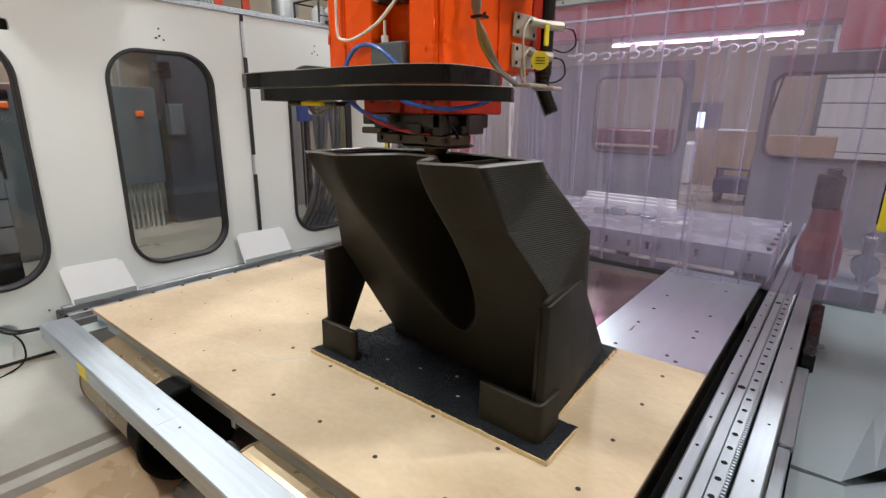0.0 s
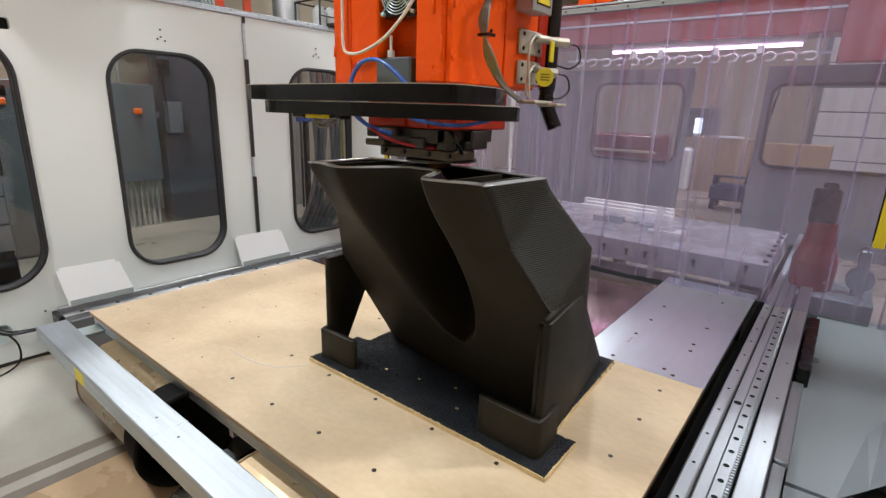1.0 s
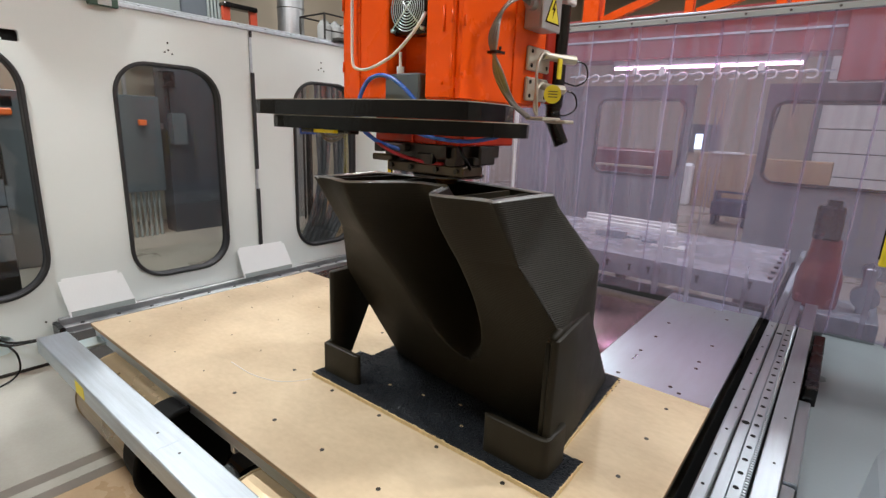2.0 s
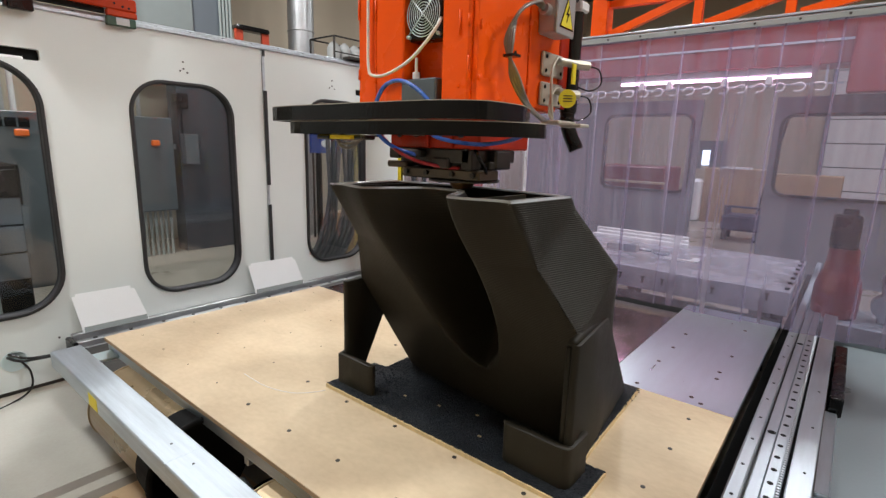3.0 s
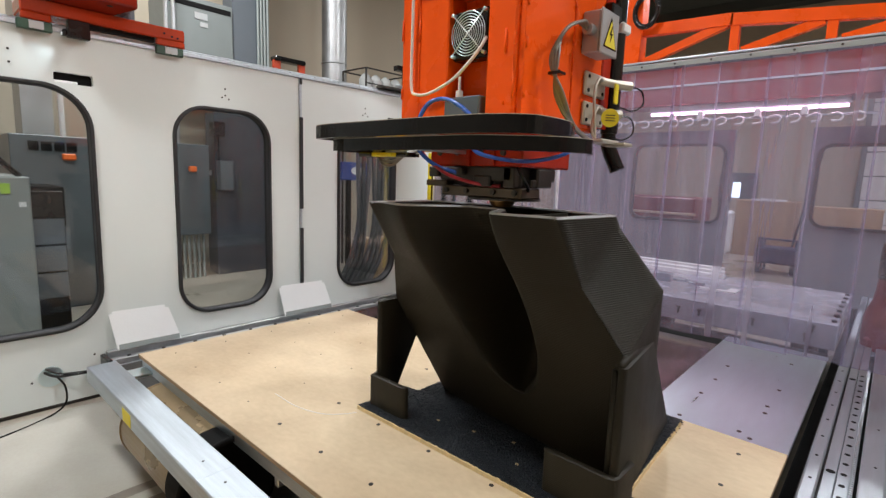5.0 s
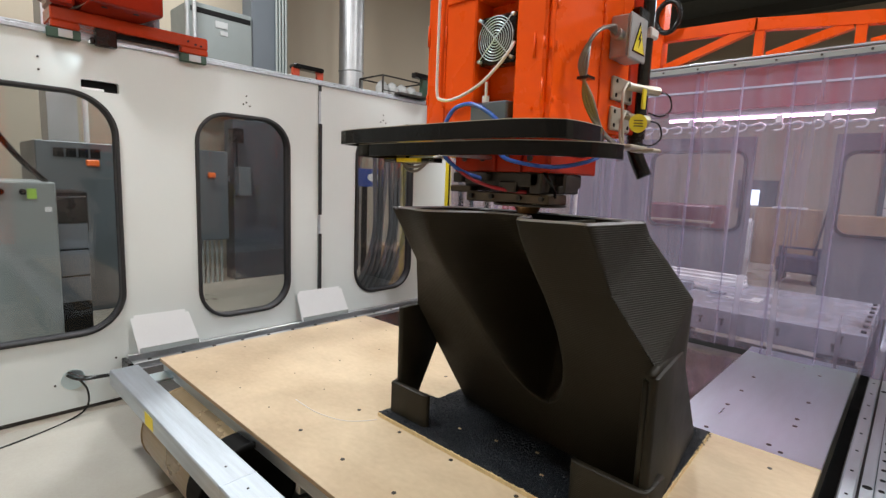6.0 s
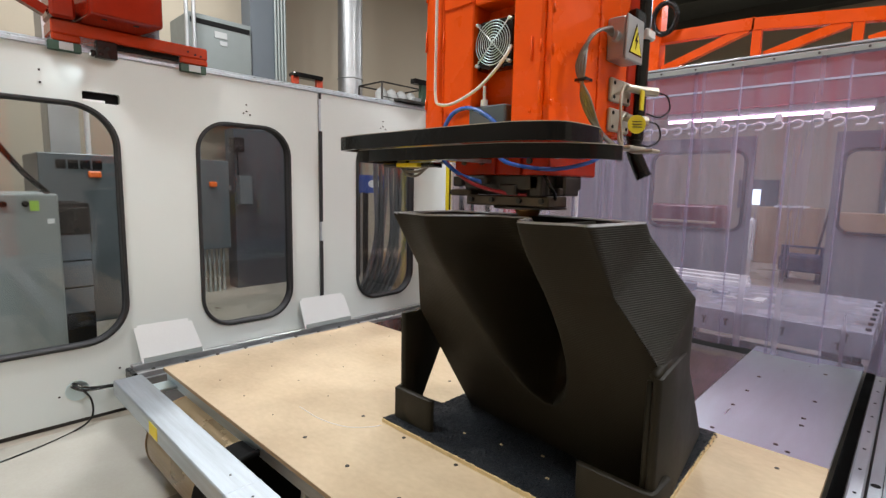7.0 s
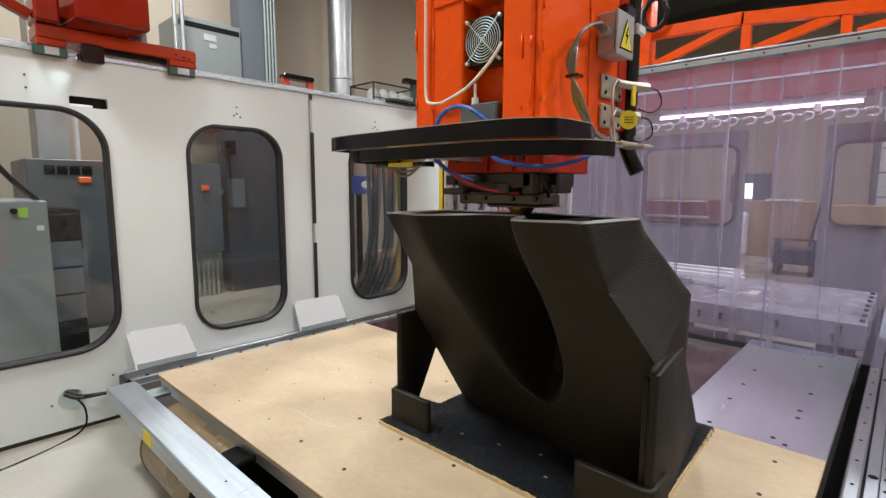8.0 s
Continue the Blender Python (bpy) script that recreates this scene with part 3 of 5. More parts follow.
slab(bm, fray, [], lambda u, v: Vector((u, v, 0.014)), Vector((0, 0, 0.004)))
part("pellet_layer", bm, M_PELLET, board, "rough black pellet layer with frayed edges")
verts, faces = [], []
for k in range(9000):
    x, y = random.uniform(0.01, 1.03), random.uniform(0.01, 0.78)
    if (x > 0.95 and y > 0.19) or (x < 0.075 and y > 0.25) or (y > 0.42 and 0.13 < x < 0.88):
        continue
    r = random.uniform(0.0018, 0.0046)
    a = random.uniform(0, 1.5)
    c, s_, n = r * math.cos(a), r * math.sin(a), len(verts)
    z = 0.018
    verts += [(x + c, y + s_, z), (x - s_, y + c, z), (x - c, y - s_, z), (x + s_, y - c, z), (x + 0.3 * c, y + 0.3 * s_, z + r * 0.9)]
    faces += [(n, n + 1, n + 4), (n + 1, n + 2, n + 4), (n + 2, n + 3, n + 4), (n + 3, n, n + 4)]
me = bpy.data.meshes.new("pellet")
me.from_pydata(verts, [], faces)
me.materials.append(M_PELLET)
pel = tagged(new("pellet", me), "loose black pellets", kind="stuff")
pel.parent = board
for x, y in ((0.30, 0.13), (0.44, 0.16), (0.58, 0.2), (0.85, 0.11), (0.18, 0.05), (0.66, 0.1)):
    part("chip", boxes((x - 0.005, x + 0.006, y - 0.003, y + 0.004, 0.018, 0.021)), M_OSB, board, "pale wood chip")

LAYER, Z0, Z1 = 0.0056, 0.017, 0.801
FRONT_R = [(0.016, 0.913, 0.255), (0.436, 0.959, 0.119), (0.62, 0.859, 0.041), (0.80, 0.842, -0.078)]
FRONT_L = [(0.016, 0.117, 0.363), (0.436, 0.078, 0.117), (0.62, 0.150, 0.035), (0.80, 0.160, -0.088)]
BACK_R = [(0.016, 0.884, 0.778), (0.349, 0.925, 0.46), (0.585, 0.957, 0.362), (0.765, 0.871, 0.223), (0.80, 0.868, 0.193)]
# the scoop in the front: height, left rim, right rim, depth
SCOOP = [(0.185, 0.575, 0.585, 0.0), (0.205, 0.515, 0.612, 0.06), (0.235, 0.475, 0.634, 0.13), (0.29, 0.435, 0.65, 0.20), (0.36, 0.402, 0.658, 0.28), (0.47, 0.367, 0.658, 0.31), (0.61, 0.34, 0.654, 0.30), (0.72, 0.335, 0.652, 0.24), (0.80, 0.335, 0.652, 0.175)]


def soft_table(z, table, reach):
    """The look-up averaged over a stretch of heights, for faces without a crease."""
    rows_ = [lerp_table(max(0.016, min(0.80, z + reach * k / 6)), table) for k in range(-6, 7)]
    return tuple(sum(c) / len(rows_) for c in zip(*rows_))


def outline(z):
    """The part's outline at the height z, counter-clockwise from its front left corner."""
    (xr, yr), (xl, yl), (xb, yb) = lerp_table(z, FRONT_R), lerp_table(z, FRONT_L), lerp_table(z, BACK_R)
    sr, sl = soft_table(z, FRONT_R, 0.16)[1], soft_table(z, FRONT_L, 0.16)[1]
    rim_l, rim_r, deep = soft_table(z, SCOOP, 0.018)
    lobe = 0.05 * ease((z - 0.36) / 0.42)
    steep = ease((z - 0.58) / 0.22)
    bed_x = rim_l + (rim_r - rim_l) * 0.62
    pts = []
    n = 120
    for i in range(n):
        t = i / (n - 1)
        x = xl + (xr - xl) * t
        edge = abs(2 * t - 1) ** 5
        y = (sl + (sr - sl) * t) * (1 - edge) + (yl + (yr - yl) * t) * edge
        y -= lobe * ease(t / 0.26) * ease((1 - t) / 0.24)
        if z > 0.187:
            u = (x - bed_x) / (bed_x - rim_l) if x < bed_x else (x - bed_x) / (rim_r - bed_x)
            u = abs(u)
            y += deep * (1 - ease((u - 0.3) / 0.8) if x < bed_x else 1 - ease((u - 0.15 * steep) / (1.3 - 0.33 * steep)))
        pts.append((x, y))

    def side(fx, fy, bx, by, low, high):
        low_t = max(0.0, min(1.0, (z - 0.436) / (0.585 - 0.436)))
        high_t = max(0.0, min(1.0, (z - 0.62) / (0.765 - 0.62)))
        mid1 = tuple(a + (b - a) * low_t for a, b in zip(low[0], low[1])) if 0 < low_t < 1 else ((fx, fy) if low_t <= 0 else (bx, by))
        mid2 = tuple(a + (b - a) * high_t for a, b in zip(high[0], high[1])) if 0 < high_t < 1 else ((fx, fy) if high_t <= 0 else (bx, by))
        run = [(fx, fy), mid2, mid1, (bx, by)]
        out = []
        for a, b in zip(run, run[1:]):
            for k in range(1, 9):
                out.append((a[0] + (b[0] - a[0]) * k / 8, a[1] + (b[1] - a[1]) * k / 8))
        return out

    pts += side(xr, yr, xb, yb, ((0.959, 0.119), (0.957, 0.362)), ((0.859, 0.041), (0.871, 0.223)))
    xk = 1.03 - xb
    for i in range(1, 20):
        t = i / 19
        pts.append((xb + (xk - xb) * t, yb + 0.05 * math.sin(math.pi * t) * ease(z / 0.8)))
    pts += side(xl, yl, xk, yb, ((0.078, 0.117), (0.073, 0.362)), ((0.150, 0.035), (0.159, 0.223)))[::-1][1:-1]
    return pts


def inward(pts, d):
    """The outline moved inward by d."""
    n = len(pts)
    out = []
    for i in range(n):
        a, b = pts[i - 2], pts[(i + 2) % n]
        tx, ty = b[0] - a[0], b[1] - a[1]
        ln = math.hypot(tx, ty) or 1.0
        out.append((pts[i][0] - ty / ln * d, pts[i][1] + tx / ln * d))
    return out


printed = thing("printed_part", None, None, "black 3D-printed plastic part with fine layer lines on the build board", "printed part")
verts, faces = [], []
rows = []
nl = int(round((Z1 - Z0) / LAYER))
for k in range(nl):
    for f, bulge in ((0.0, -0.0012), (0.14, 0.0008), (0.5, 0.0018), (0.86, 0.0008)):
        z = Z0 + (k + f) * LAYER
        pts = outline(z)
        rows.append((z, [q if c < 120 or c >= 145 else r for c, (q, r) in enumerate(zip(inward(pts, -0.25 * bulge), inward(pts, -1.45 * bulge)))]))
top = outline(Z1)
for d, z in ((0.0, Z1), (0.002, Z1 + 0.005), (0.007, Z1 + 0.005), (0.0105, Z1 - 0.004), (0.014, Z1 + 0.005), (0.019, Z1 + 0.005), (0.021, Z1)):
    rows.append((z, inward(top, d)))
for z in (Z1 - 0.03, Z1 - 0.06, Z1 - 0.1):
    rows.append((z, inward(outline(z), 0.022)))
ncol = len(top)
for z, pts in rows:
    verts += [(x, y, z) for x, y in pts]
for r in range(len(rows) - 1):
    for c in range(ncol):
        d = (c + 1) % ncol
        faces.append((r * ncol + c, r * ncol + d, (r + 1) * ncol + d, (r + 1) * ncol + c))
me = bpy.data.meshes.new("shell")
me.from_pydata(verts, [], faces)
me.materials.append(M_PRINT)
# rim beads: the grazing sheen of black plastic is put into a pale base colour
me.materials.append(mat("bead_sheen_plastic", (0.40, 0.41, 0.43), 0.2, vary=0.1, scale=20, spec=0.9))
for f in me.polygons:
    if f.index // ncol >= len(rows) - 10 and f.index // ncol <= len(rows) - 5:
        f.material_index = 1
me.shade_smooth()
shell = new("shell", me)
shell.parent = printed
# infill walls inside the open top
for x0, y0, x1, y1 in ((0.20, -0.05, 0.24, 0.19), (0.33, -0.04, 0.36, 0.21), (0.70, -0.08, 0.72, 0.19), (0.79, -0.05, 0.79, 0.18)):
    bm = bmesh.new()
    sweep(bm, [Vector((x0, y0, Z1 - 0.014)), Vector((x1, y1, Z1 - 0.014))], rect(0.012, 0.024))
    part("infill_wall", bm, M_PRINT, printed)


def fin(name, bx, y0, y1, top0, top1, lean, thick, slant):
    """An upright supporting wall, ridged like the rest."""
    vs, fs = [], []
    rws = []
    n = int(top0 / LAYER)
    for k in range(n):
        for f, b in ((0.05, 0.0), (0.5, 0.0014), (0.95, 0.0)):
            z = Z0 + (k + f) * (top0 - Z0) / n
            t = (z - Z0) / (top0 - Z0)
            rws.append((z, y0 + lean * t, y1[0] + (y1[1] - y1[0]) * t, b))
    for z, ya, yb, b in rws:
        loop = [(bx - thick - b, ya + 0.008), (bx - thick + 0.006, ya - b), (bx - 0.006, ya - b), (bx + b, ya + 0.008), (bx + b, yb), (bx - thick - b, yb)]
        vs += [(x + slant * (y - ya) / 0.33, y, z + (top1 - top0) * (z - Z0) / (top0 - Z0) * ((y - ya) / (yb - ya))) for x, y in loop]
    m = len(rws)
    for r in range(m - 1):
        for c in range(6):
            d = (c + 1) % 6
            fs.append((r * 6 + c, r * 6 + d, (r + 1) * 6 + d, (r + 1) * 6 + c))
    fs.append(tuple(range(5, -1, -1)))
    fs.append(tuple((m - 1) * 6 + c for c in range(6)))
    me = bpy.data.meshes.new(name)
    me.from_pydata(vs, [], fs)
    me.materials.append(M_PRINT)
    me.shade_smooth()
    o = new(name, me)
    o.parent = printed
    return o


fin("support_fin", 0.985, 0.066, (0.745, 0.36), 0.432, 0.425, 0.0, 0.026, -0.043)
fin("support_fin", 0.042, 0.075, (0.14, 0.345), 0.418, 0.432, 0.0, 0.026, 0.02)
bm = bmesh.new()
sweep(bm, [Vector((0.973 - 0.043 * y / 0.33, y, z)) for y, z in ((0.068, 0.434), (0.15, 0.434), (0.30, 0.43))], disc(0.013, 8))
part("bead", bm, M_PRINT, printed, smooth=True)
part("bead", rods(((0.953, 0.078, Z0), (0.953, 0.078, 0.418), 0.010, None), seg=10), M_PRINT, printed, smooth=True)


def foot(path, h):
    vs, fs = [], []
    n = int(h / LAYER)
    p = [Vector((x, y, 0)) for x, y in path]
    loops = []
    for k in range(n):
        for f, b in ((0.05, 0.0), (0.5, 0.0014), (0.95, 0.0)):
            loops.append((Z0 + (k + f) * LAYER, 0.0105 + b))
    def ring(w):
        left, right = [], []
        for i, q in enumerate(p):
            t = (p[min(i + 1, len(p) - 1)] - p[max(i - 1, 0)]).normalized()
            s = Vector((-t.y, t.x, 0)) * w
            left.append(q + s)
            right.append(q - s)
        e0 = p[0] - (p[1] - p[0]).normalized() * w
        e1 = p[-1] + (p[-1] - p[-2]).normalized() * w
        return [e0] + right + [e1] + left[::-1]
    for z, w in loops:
        vs += [(v.x, v.y, z) for v in ring(w)]
    c = len(ring(0.01))
    for r in range(len(loops) - 1):
        for i in range(c):
            j = (i + 1) % c
            fs.append((r * c + i, r * c + j, (r + 1) * c + j, (r + 1) * c + i))
    fs.append(tuple((len(loops) - 1) * c + i for i in range(c)))
    me = bpy.data.meshes.new("foot")
    me.from_pydata(vs, [], fs)
    me.materials.append(M_PRINT)
    me.shade_smooth()
    o = new("foot", me)
    o.parent = printed


foot([(0.205, 0.056), (0.19, 0.052), (0.12, 0.052), (0.03, 0.052), (0.024, 0.085), (0.024, 0.11)], 0.118)
foot([(0.785, 0.058), (0.83, 0.056), (0.88, 0.055), (0.968, 0.052), (0.978, 0.056), (0.981, 0.066), (0.982, 0.16)], 0.124)

# ---- extruder head ----
HX0, HX1, HY0, HY1 = 0.266, 0.692, -0.055, 0.395
head = thing("extruder_head", None, None, "orange welded extruder head with hoses, fan and black tray", "extruder head")
FX0, FX1 = 0.452, 0.588
body = part("body", boxes((HX0, HX1, HY0 + 0.075, HY1, 1.045, 2.6), bevel=0.004), M_ORANGE, head, "orange enamelled steel box")
part("front_plate", boxes((HX0, FX0, HY0, HY0 + 0.08, 1.045, 2.6), bevel=0.004), M_ORANGE, head, "orange enamelled steel box")
part("front_plate", boxes((FX1, HX1 - 0.012, HY0, HY0 + 0.08, 1.045, 2.6), bevel=0.006), M_ORANGE, head, "orange enamelled steel box")
part("front_plate", boxes((FX0 + 0.001, FX1 - 0.001, HY0 + 0.004, HY0 + 0.08, 1.385, 2.6), bevel=0.004), M_ORANGE, head, "orange enamelled steel box")
part("rib", boxes((HX0 + 0.072, HX0 + 0.078, HY0 - 0.004, HY0, 1.05, 2.6), (HX0 + 0.08, FX0 - 0.002, HY0 - 0.005, HY0, 1.392, 1.42), bevel=0.002), M_ORANGE, head)
part("side_plate", boxes((HX1, HX1 + 0.008, HY0 + 0.26, HY1 - 0.01, 1.05, 2.6), (HX1 - 0.012, HX1 + 0.006, HY0 + 0.012, HY0 + 0.255, 1.048, 2.6), bevel=0.002), M_ORANGE, head)
part("edge_plate", boxes((HX1 - 0.06, HX1 + 0.012, HY1 - 0.008, HY1 + 0.05, 1.06, 2.6), bevel=0.004), M_RED, head, "dark red rear edge")
for x in (HX0 + 0.005, HX0 + 0.075, FX1 + 0.062, FX1 + 0.09):
    z = 1.07 + random.uniform(0, 0.08)
    while z < 1.7:
        h = random.choice((0.01, 0.03, 0.06))
        part("weld_bead", rods(((x, HY0 - 0.002, z), (x + random.uniform(-0.002, 0.002), HY0 - 0.002, z + h), 0.0036, 0.0026), seg=8), M_ORANGE, head, smooth=True)
        z += h + random.uniform(0.06, 0.2)
for y in (HY0 + 0.02, HY0 + 0.255):
    z = 1.10
    while z < 1.7:
        h = random.choice((0.012, 0.025))
        part("weld_bead", rods(((HX1 + 0.007, y, z), (HX1 + 0.007, y + random.uniform(-0.006, 0.006), z + h), 0.0036, 0.0026), seg=8), M_ORANGE, head, smooth=True)
        z += h + random.uniform(0.06, 0.12)
part("bolt", rods(((HX1 + 0.006, 0.13, 1.19), (HX1 + 0.009, 0.13, 1.19), 0.005, None), seg=10), M_DARK, head)

# fan with its wire guard
FC = Vector(((FX0 + FX1) / 2, HY0 + 0.012, 1.276))
fan = part("fan", boxes((FX0 + 0.005, FX1 - 0.005, FC.y, FC.y + 0.05, FC.z - 0.064, FC.z + 0.064), bevel=0.006), M_BLACK, head, "black square cooling fan")
part("hub", rods(((FC.x, FC.y - 0.002, FC.z), (FC.x, FC.y + 0.002, FC.z), 0.058, None), seg=36), M_DARK, fan)
bm = bmesh.new()
for k in range(8):
    r = 0.007 + k * 0.0072
    sweep(bm, [Vector((FC.x + r * math.cos(a * math.pi / 18), FC.y - 0.009, FC.z + r * math.sin(a * math.pi / 18))) for a in range(36)], disc(0.0013, 6), closed=True, up=(0, 1, 0))
for s in (-1, 1):
    rod(bm, (FC.x - 0.052, FC.y - 0.011, FC.z - 0.052 * s), (FC.x + 0.052, FC.y - 0.011, FC.z + 0.052 * s), 0.0017, None, 6)
    for q in (-1, 1):
        rod(bm, (FC.x + q * 0.054, FC.y - 0.012, FC.z + s * 0.054), (FC.x + q * 0.054, FC.y + 0.002, FC.z + s * 0.054), 0.005, None, 10)
part("guard", bm, M_ALU_SHEET, fan, "bright wire finger guard", smooth=True)
bm = bmesh.new()
hose(bm, [(0.327, HY0 - 0.02, 1.75), (0.325, HY0 - 0.015, 1.43), (0.321, HY0 - 0.012, 1.24), (0.325, HY0 - 0.014, 1.15), (0.345, HY0 - 0.016, 1.128), (0.40, HY0 - 0.016, 1.127), (0.484, HY0 - 0.015, 1.156), (0.545, HY0 - 0.012, 1.20), (0.575, HY0 - 0.006, 1.235), (0.578, HY0 + 0.01, 1.26)], 0.0045)
part("cable", bm, M_CABLE, head, "white cable to the fan", smooth=True)
part("junction_box", boxes((0.445, 0.572, HY0 - 0.002, HY0 + 0.07, 1.03, 1.112), bevel=0.004), mat("slate_box", (0.09, 0.11, 0.13), 0.45), head, "slate grey junction box")
part("plug", rods(((0.483, HY0 + 0.02, 1.112), (0.483, HY0 + 0.02, 1.132), 0.010, None), ((0.483, HY0 + 0.02, 1.132), (0.483, HY0 + 0.02, 1.17), 0.004, None)), M_CABLE, head, "white cable plug")

# lower red block, tool flange and nozzle
part("lower_block", boxes((HX0 + 0.05, HX1 - 0.03, HY0 + 0.085, HY1 - 0.10, 0.925, 1.046), bevel=0.005), M_RED, head, "dark red lower block")
for x in (0.47, 0.56):
    part("rib", boxes((x, x + 0.014, HY0 + 0.074, HY0 + 0.085, 0.927, 1.044), bevel=0.002), M_RED, head, "red stiffening rib")
for x in (0.36, 0.43, 0.52, 0.6):
    part("bolt", rods(((x, HY0 + 0.078, 0.965), (x, HY0 + 0.086, 0.965), 0.009, None), seg=8), M_DSTEEL, head)
part("flange", boxes((0.36, 0.63, 0.03, 0.27, 0.885, 0.926), (0.30, 0.655, 0.10, 0.21, 0.868, 0.892), bevel=0.004), M_DSTEEL, head, "oily dark steel flange")
part("flange", boxes((0.355, 0.655, 0.045, 0.145, 0.836, 0.867), (0.27, 0.36, 0.06, 0.10, 0.862, 0.882), bevel=0.004), mat("bronze_block", (0.11, 0.088, 0.064), 0.4, 0.7, 0.3, 12), head, "worn bronze-brown clamp block")
part("collar", rods(((0.535, 0.145, 0.834), (0.535, 0.145, 0.885), 0.055, None), seg=24), M_DSTEEL, head)
part("lug", boxes((0.625, 0.66, 0.12, 0.2, 0.868, 0.925), bevel=0.006), M_DSTEEL, head)
part("lug", boxes((0.61, 0.645, 0.05, 0.07, 0.868, 0.91), bevel=0.006), M_DSTEEL, head)
part("nozzle", rods(((0.535, 0.125, Z1 + 0.006), (0.535, 0.125, 0.828), 0.030, 0.042), seg=24), M_BRASS, head, "brass nozzle")
part("tamper", rods(((0.535, 0.135, 0.8285), (0.535, 0.135, 0.834), 0.11, None), seg=32), M_DSTEEL, head, "dark round tamping plate")

for row in ((0.31, 0.35, 0.03, 0.07, 0.892, 0.925), (0.40, 0.47, 0.0, 0.03, 0.90, 0.922), (0.50, 0.56, 0.02, 0.045, 0.868, 0.9), (0.60, 0.64, 0.03, 0.06, 0.867, 0.925)):
    part("clamp_jaw", boxes(row, bevel=0.004), M_DSTEEL, head)
for x in (0.38, 0.46, 0.56, 0.635):
    part("bolt", rods(((x, 0.045, 0.853), (x, 0.036, 0.853), 0.008, None), seg=6), M_DSTEEL, head)
bm = bmesh.new()
hose(bm, [(0.64, 0.04, 0.93), (0.665, 0.03, 0.90), (0.67, 0.05, 0.875), (0.655, 0.08, 0.86)], 0.005)
part("cable", bm, M_BLACK, head, "short black sensor cable", smooth=True)

# tray: two stacked printed rings, black band outside and yellow web inside


def tray_path(shape, z):
    """An open, softly rounded line through the corners of shape."""
    pts = [Vector((x, y, z)) for x, y in shape]
    soft = smooth_path(pts, 7)
    straight = []
    for a, b in zip(pts, pts[1:]):
        straight += [a.lerp(b, k / 7) for k in range(7)]
    straight.append(pts[-1])
    return [p.lerp(q, 0.45) for p, q in zip(soft, straight)]


UPPER = [(0.06, 0.20), (0.065, 0.0), (0.09, -0.235), (0.40, -0.25), (0.72, -0.24), (0.825, -0.18), (0.83, -0.04), (0.78, 0.08)]
LOWER = [(0.13, 0.16), (0.14, 0.0), (0.165, -0.225), (0.42, -0.23), (0.69, -0.215), (0.85, -0.11), (0.88, -0.02), (0.84, 0.06)]
for shape, z0, z1 in ((UPPER, 0.993, 1.032), (LOWER, 0.957, 0.990)):
    path = tray_path(shape, (z0 + z1) / 2)
    bm = bmesh.new()
    sweep(bm, path, rect(0.012, z1 - z0), up=(0, 0, 1))
    tray = part("tray_band", bm, M_TRAY, head, "glossy black tray band")
    mid = Vector((0.46, 0.10, 0))
    lift = Vector((0, 0, (z1 - z0) / 2 - (0.005 if z0 > 0.98 else 0.010)))
    web = [q + (Vector((mid.x, mid.y, q.z)) - q) * 0.03 + lift for q in path]
    inn = [q + (Vector((mid.x, mid.y, q.z)) - q) * 0.30 + lift for q in path]
    bm = bmesh.new()
    sweep(bm, web, rect(0.009, 0.014), up=(0, 0, 1))
    sweep(bm, inn, rect(0.009, 0.014), up=(0, 0, 1))
    sweep(bm, [a.lerp(b, 0.5) - Vector((0, 0, 0.002)) for a, b in zip(web, inn)], rect(0.07, 0.003), up=(0, 0, 1))
    for k in range(2, len(path) - 2, 5):
        sweep(bm, smooth_path([web[k], web[k].lerp(inn[k], 0.5) + Vector((0.012, 0.0, 0)), inn[min(k + 2, len(inn) - 1)]], 5), rect(0.007, 0.013), up=(0, 0, 1))
    part("web", bm, M_YELLOW, tray, "yellow inner web")
    bm = bmesh.new()
    sweep(bm, [q + Vector((0, 0, (z1 - z0) / 2 + 0.001)) for q in path], rect(0.010, 0.002), up=(0, 0, 1))
    part("edge_strip", bm, M_CREAM, tray, "pale edge strip on the band")
    part("stay", boxes((0.44, 0.47, -0.2, 0.05, z0 + 0.004, z0 + 0.014)), M_ALU, tray)
    part("stay", boxes((0.12, 0.3, -0.01, 0.02, z0 + 0.004, z0 + 0.014)), M_ALU, tray)
part("bar", boxes((0.20, 0.34, -0.155, -0.12, 0.945, 0.956), bevel=0.002), M_YELLOW, head, "yellow bar under the tray")
for row in ((0.19, 0.25, -0.16, -0.11, 0.944, 0.957), (0.33, 0.39, -0.14, -0.1, 0.944, 0.957)):
    part("sensor", boxes(row, bevel=0.004), M_BLACK, head, "small black sensor under the tray")
bm = bmesh.new()
for k, d in enumerate((0.0, 0.012, 0.024)):
    hose(bm, [(0.20 + d, -0.10, 0.985), (0.22 + d, -0.115, 0.955 - d), (0.28, -0.10, 0.945 - d), (0.33 - d, -0.06, 0.96), (0.35, -0.02, 0.985)], 0.004)
part("cable", bm, M_GCABLE, head, "grey cables looping under the tray", smooth=True)
bm = bmesh.new()
hose(bm, [(0.378, HY0 - 0.05, 1.00), (0.385, HY0 - 0.035, 1.06), (0.415, HY0 - 0.03, 1.097), (0.47, HY0 - 0.03, 1.105), (0.53, HY0 - 0.03, 1.082), (0.60, HY0 - 0.03, 1.03)], 0.006)
hose(bm, [(0.378, HY0 - 0.05, 1.00), (0.385, HY0 - 0.03, 0.96), (0.41, HY0 + 0.01, 0.925), (0.45, HY0 + 0.06, 0.905)], 0.006)
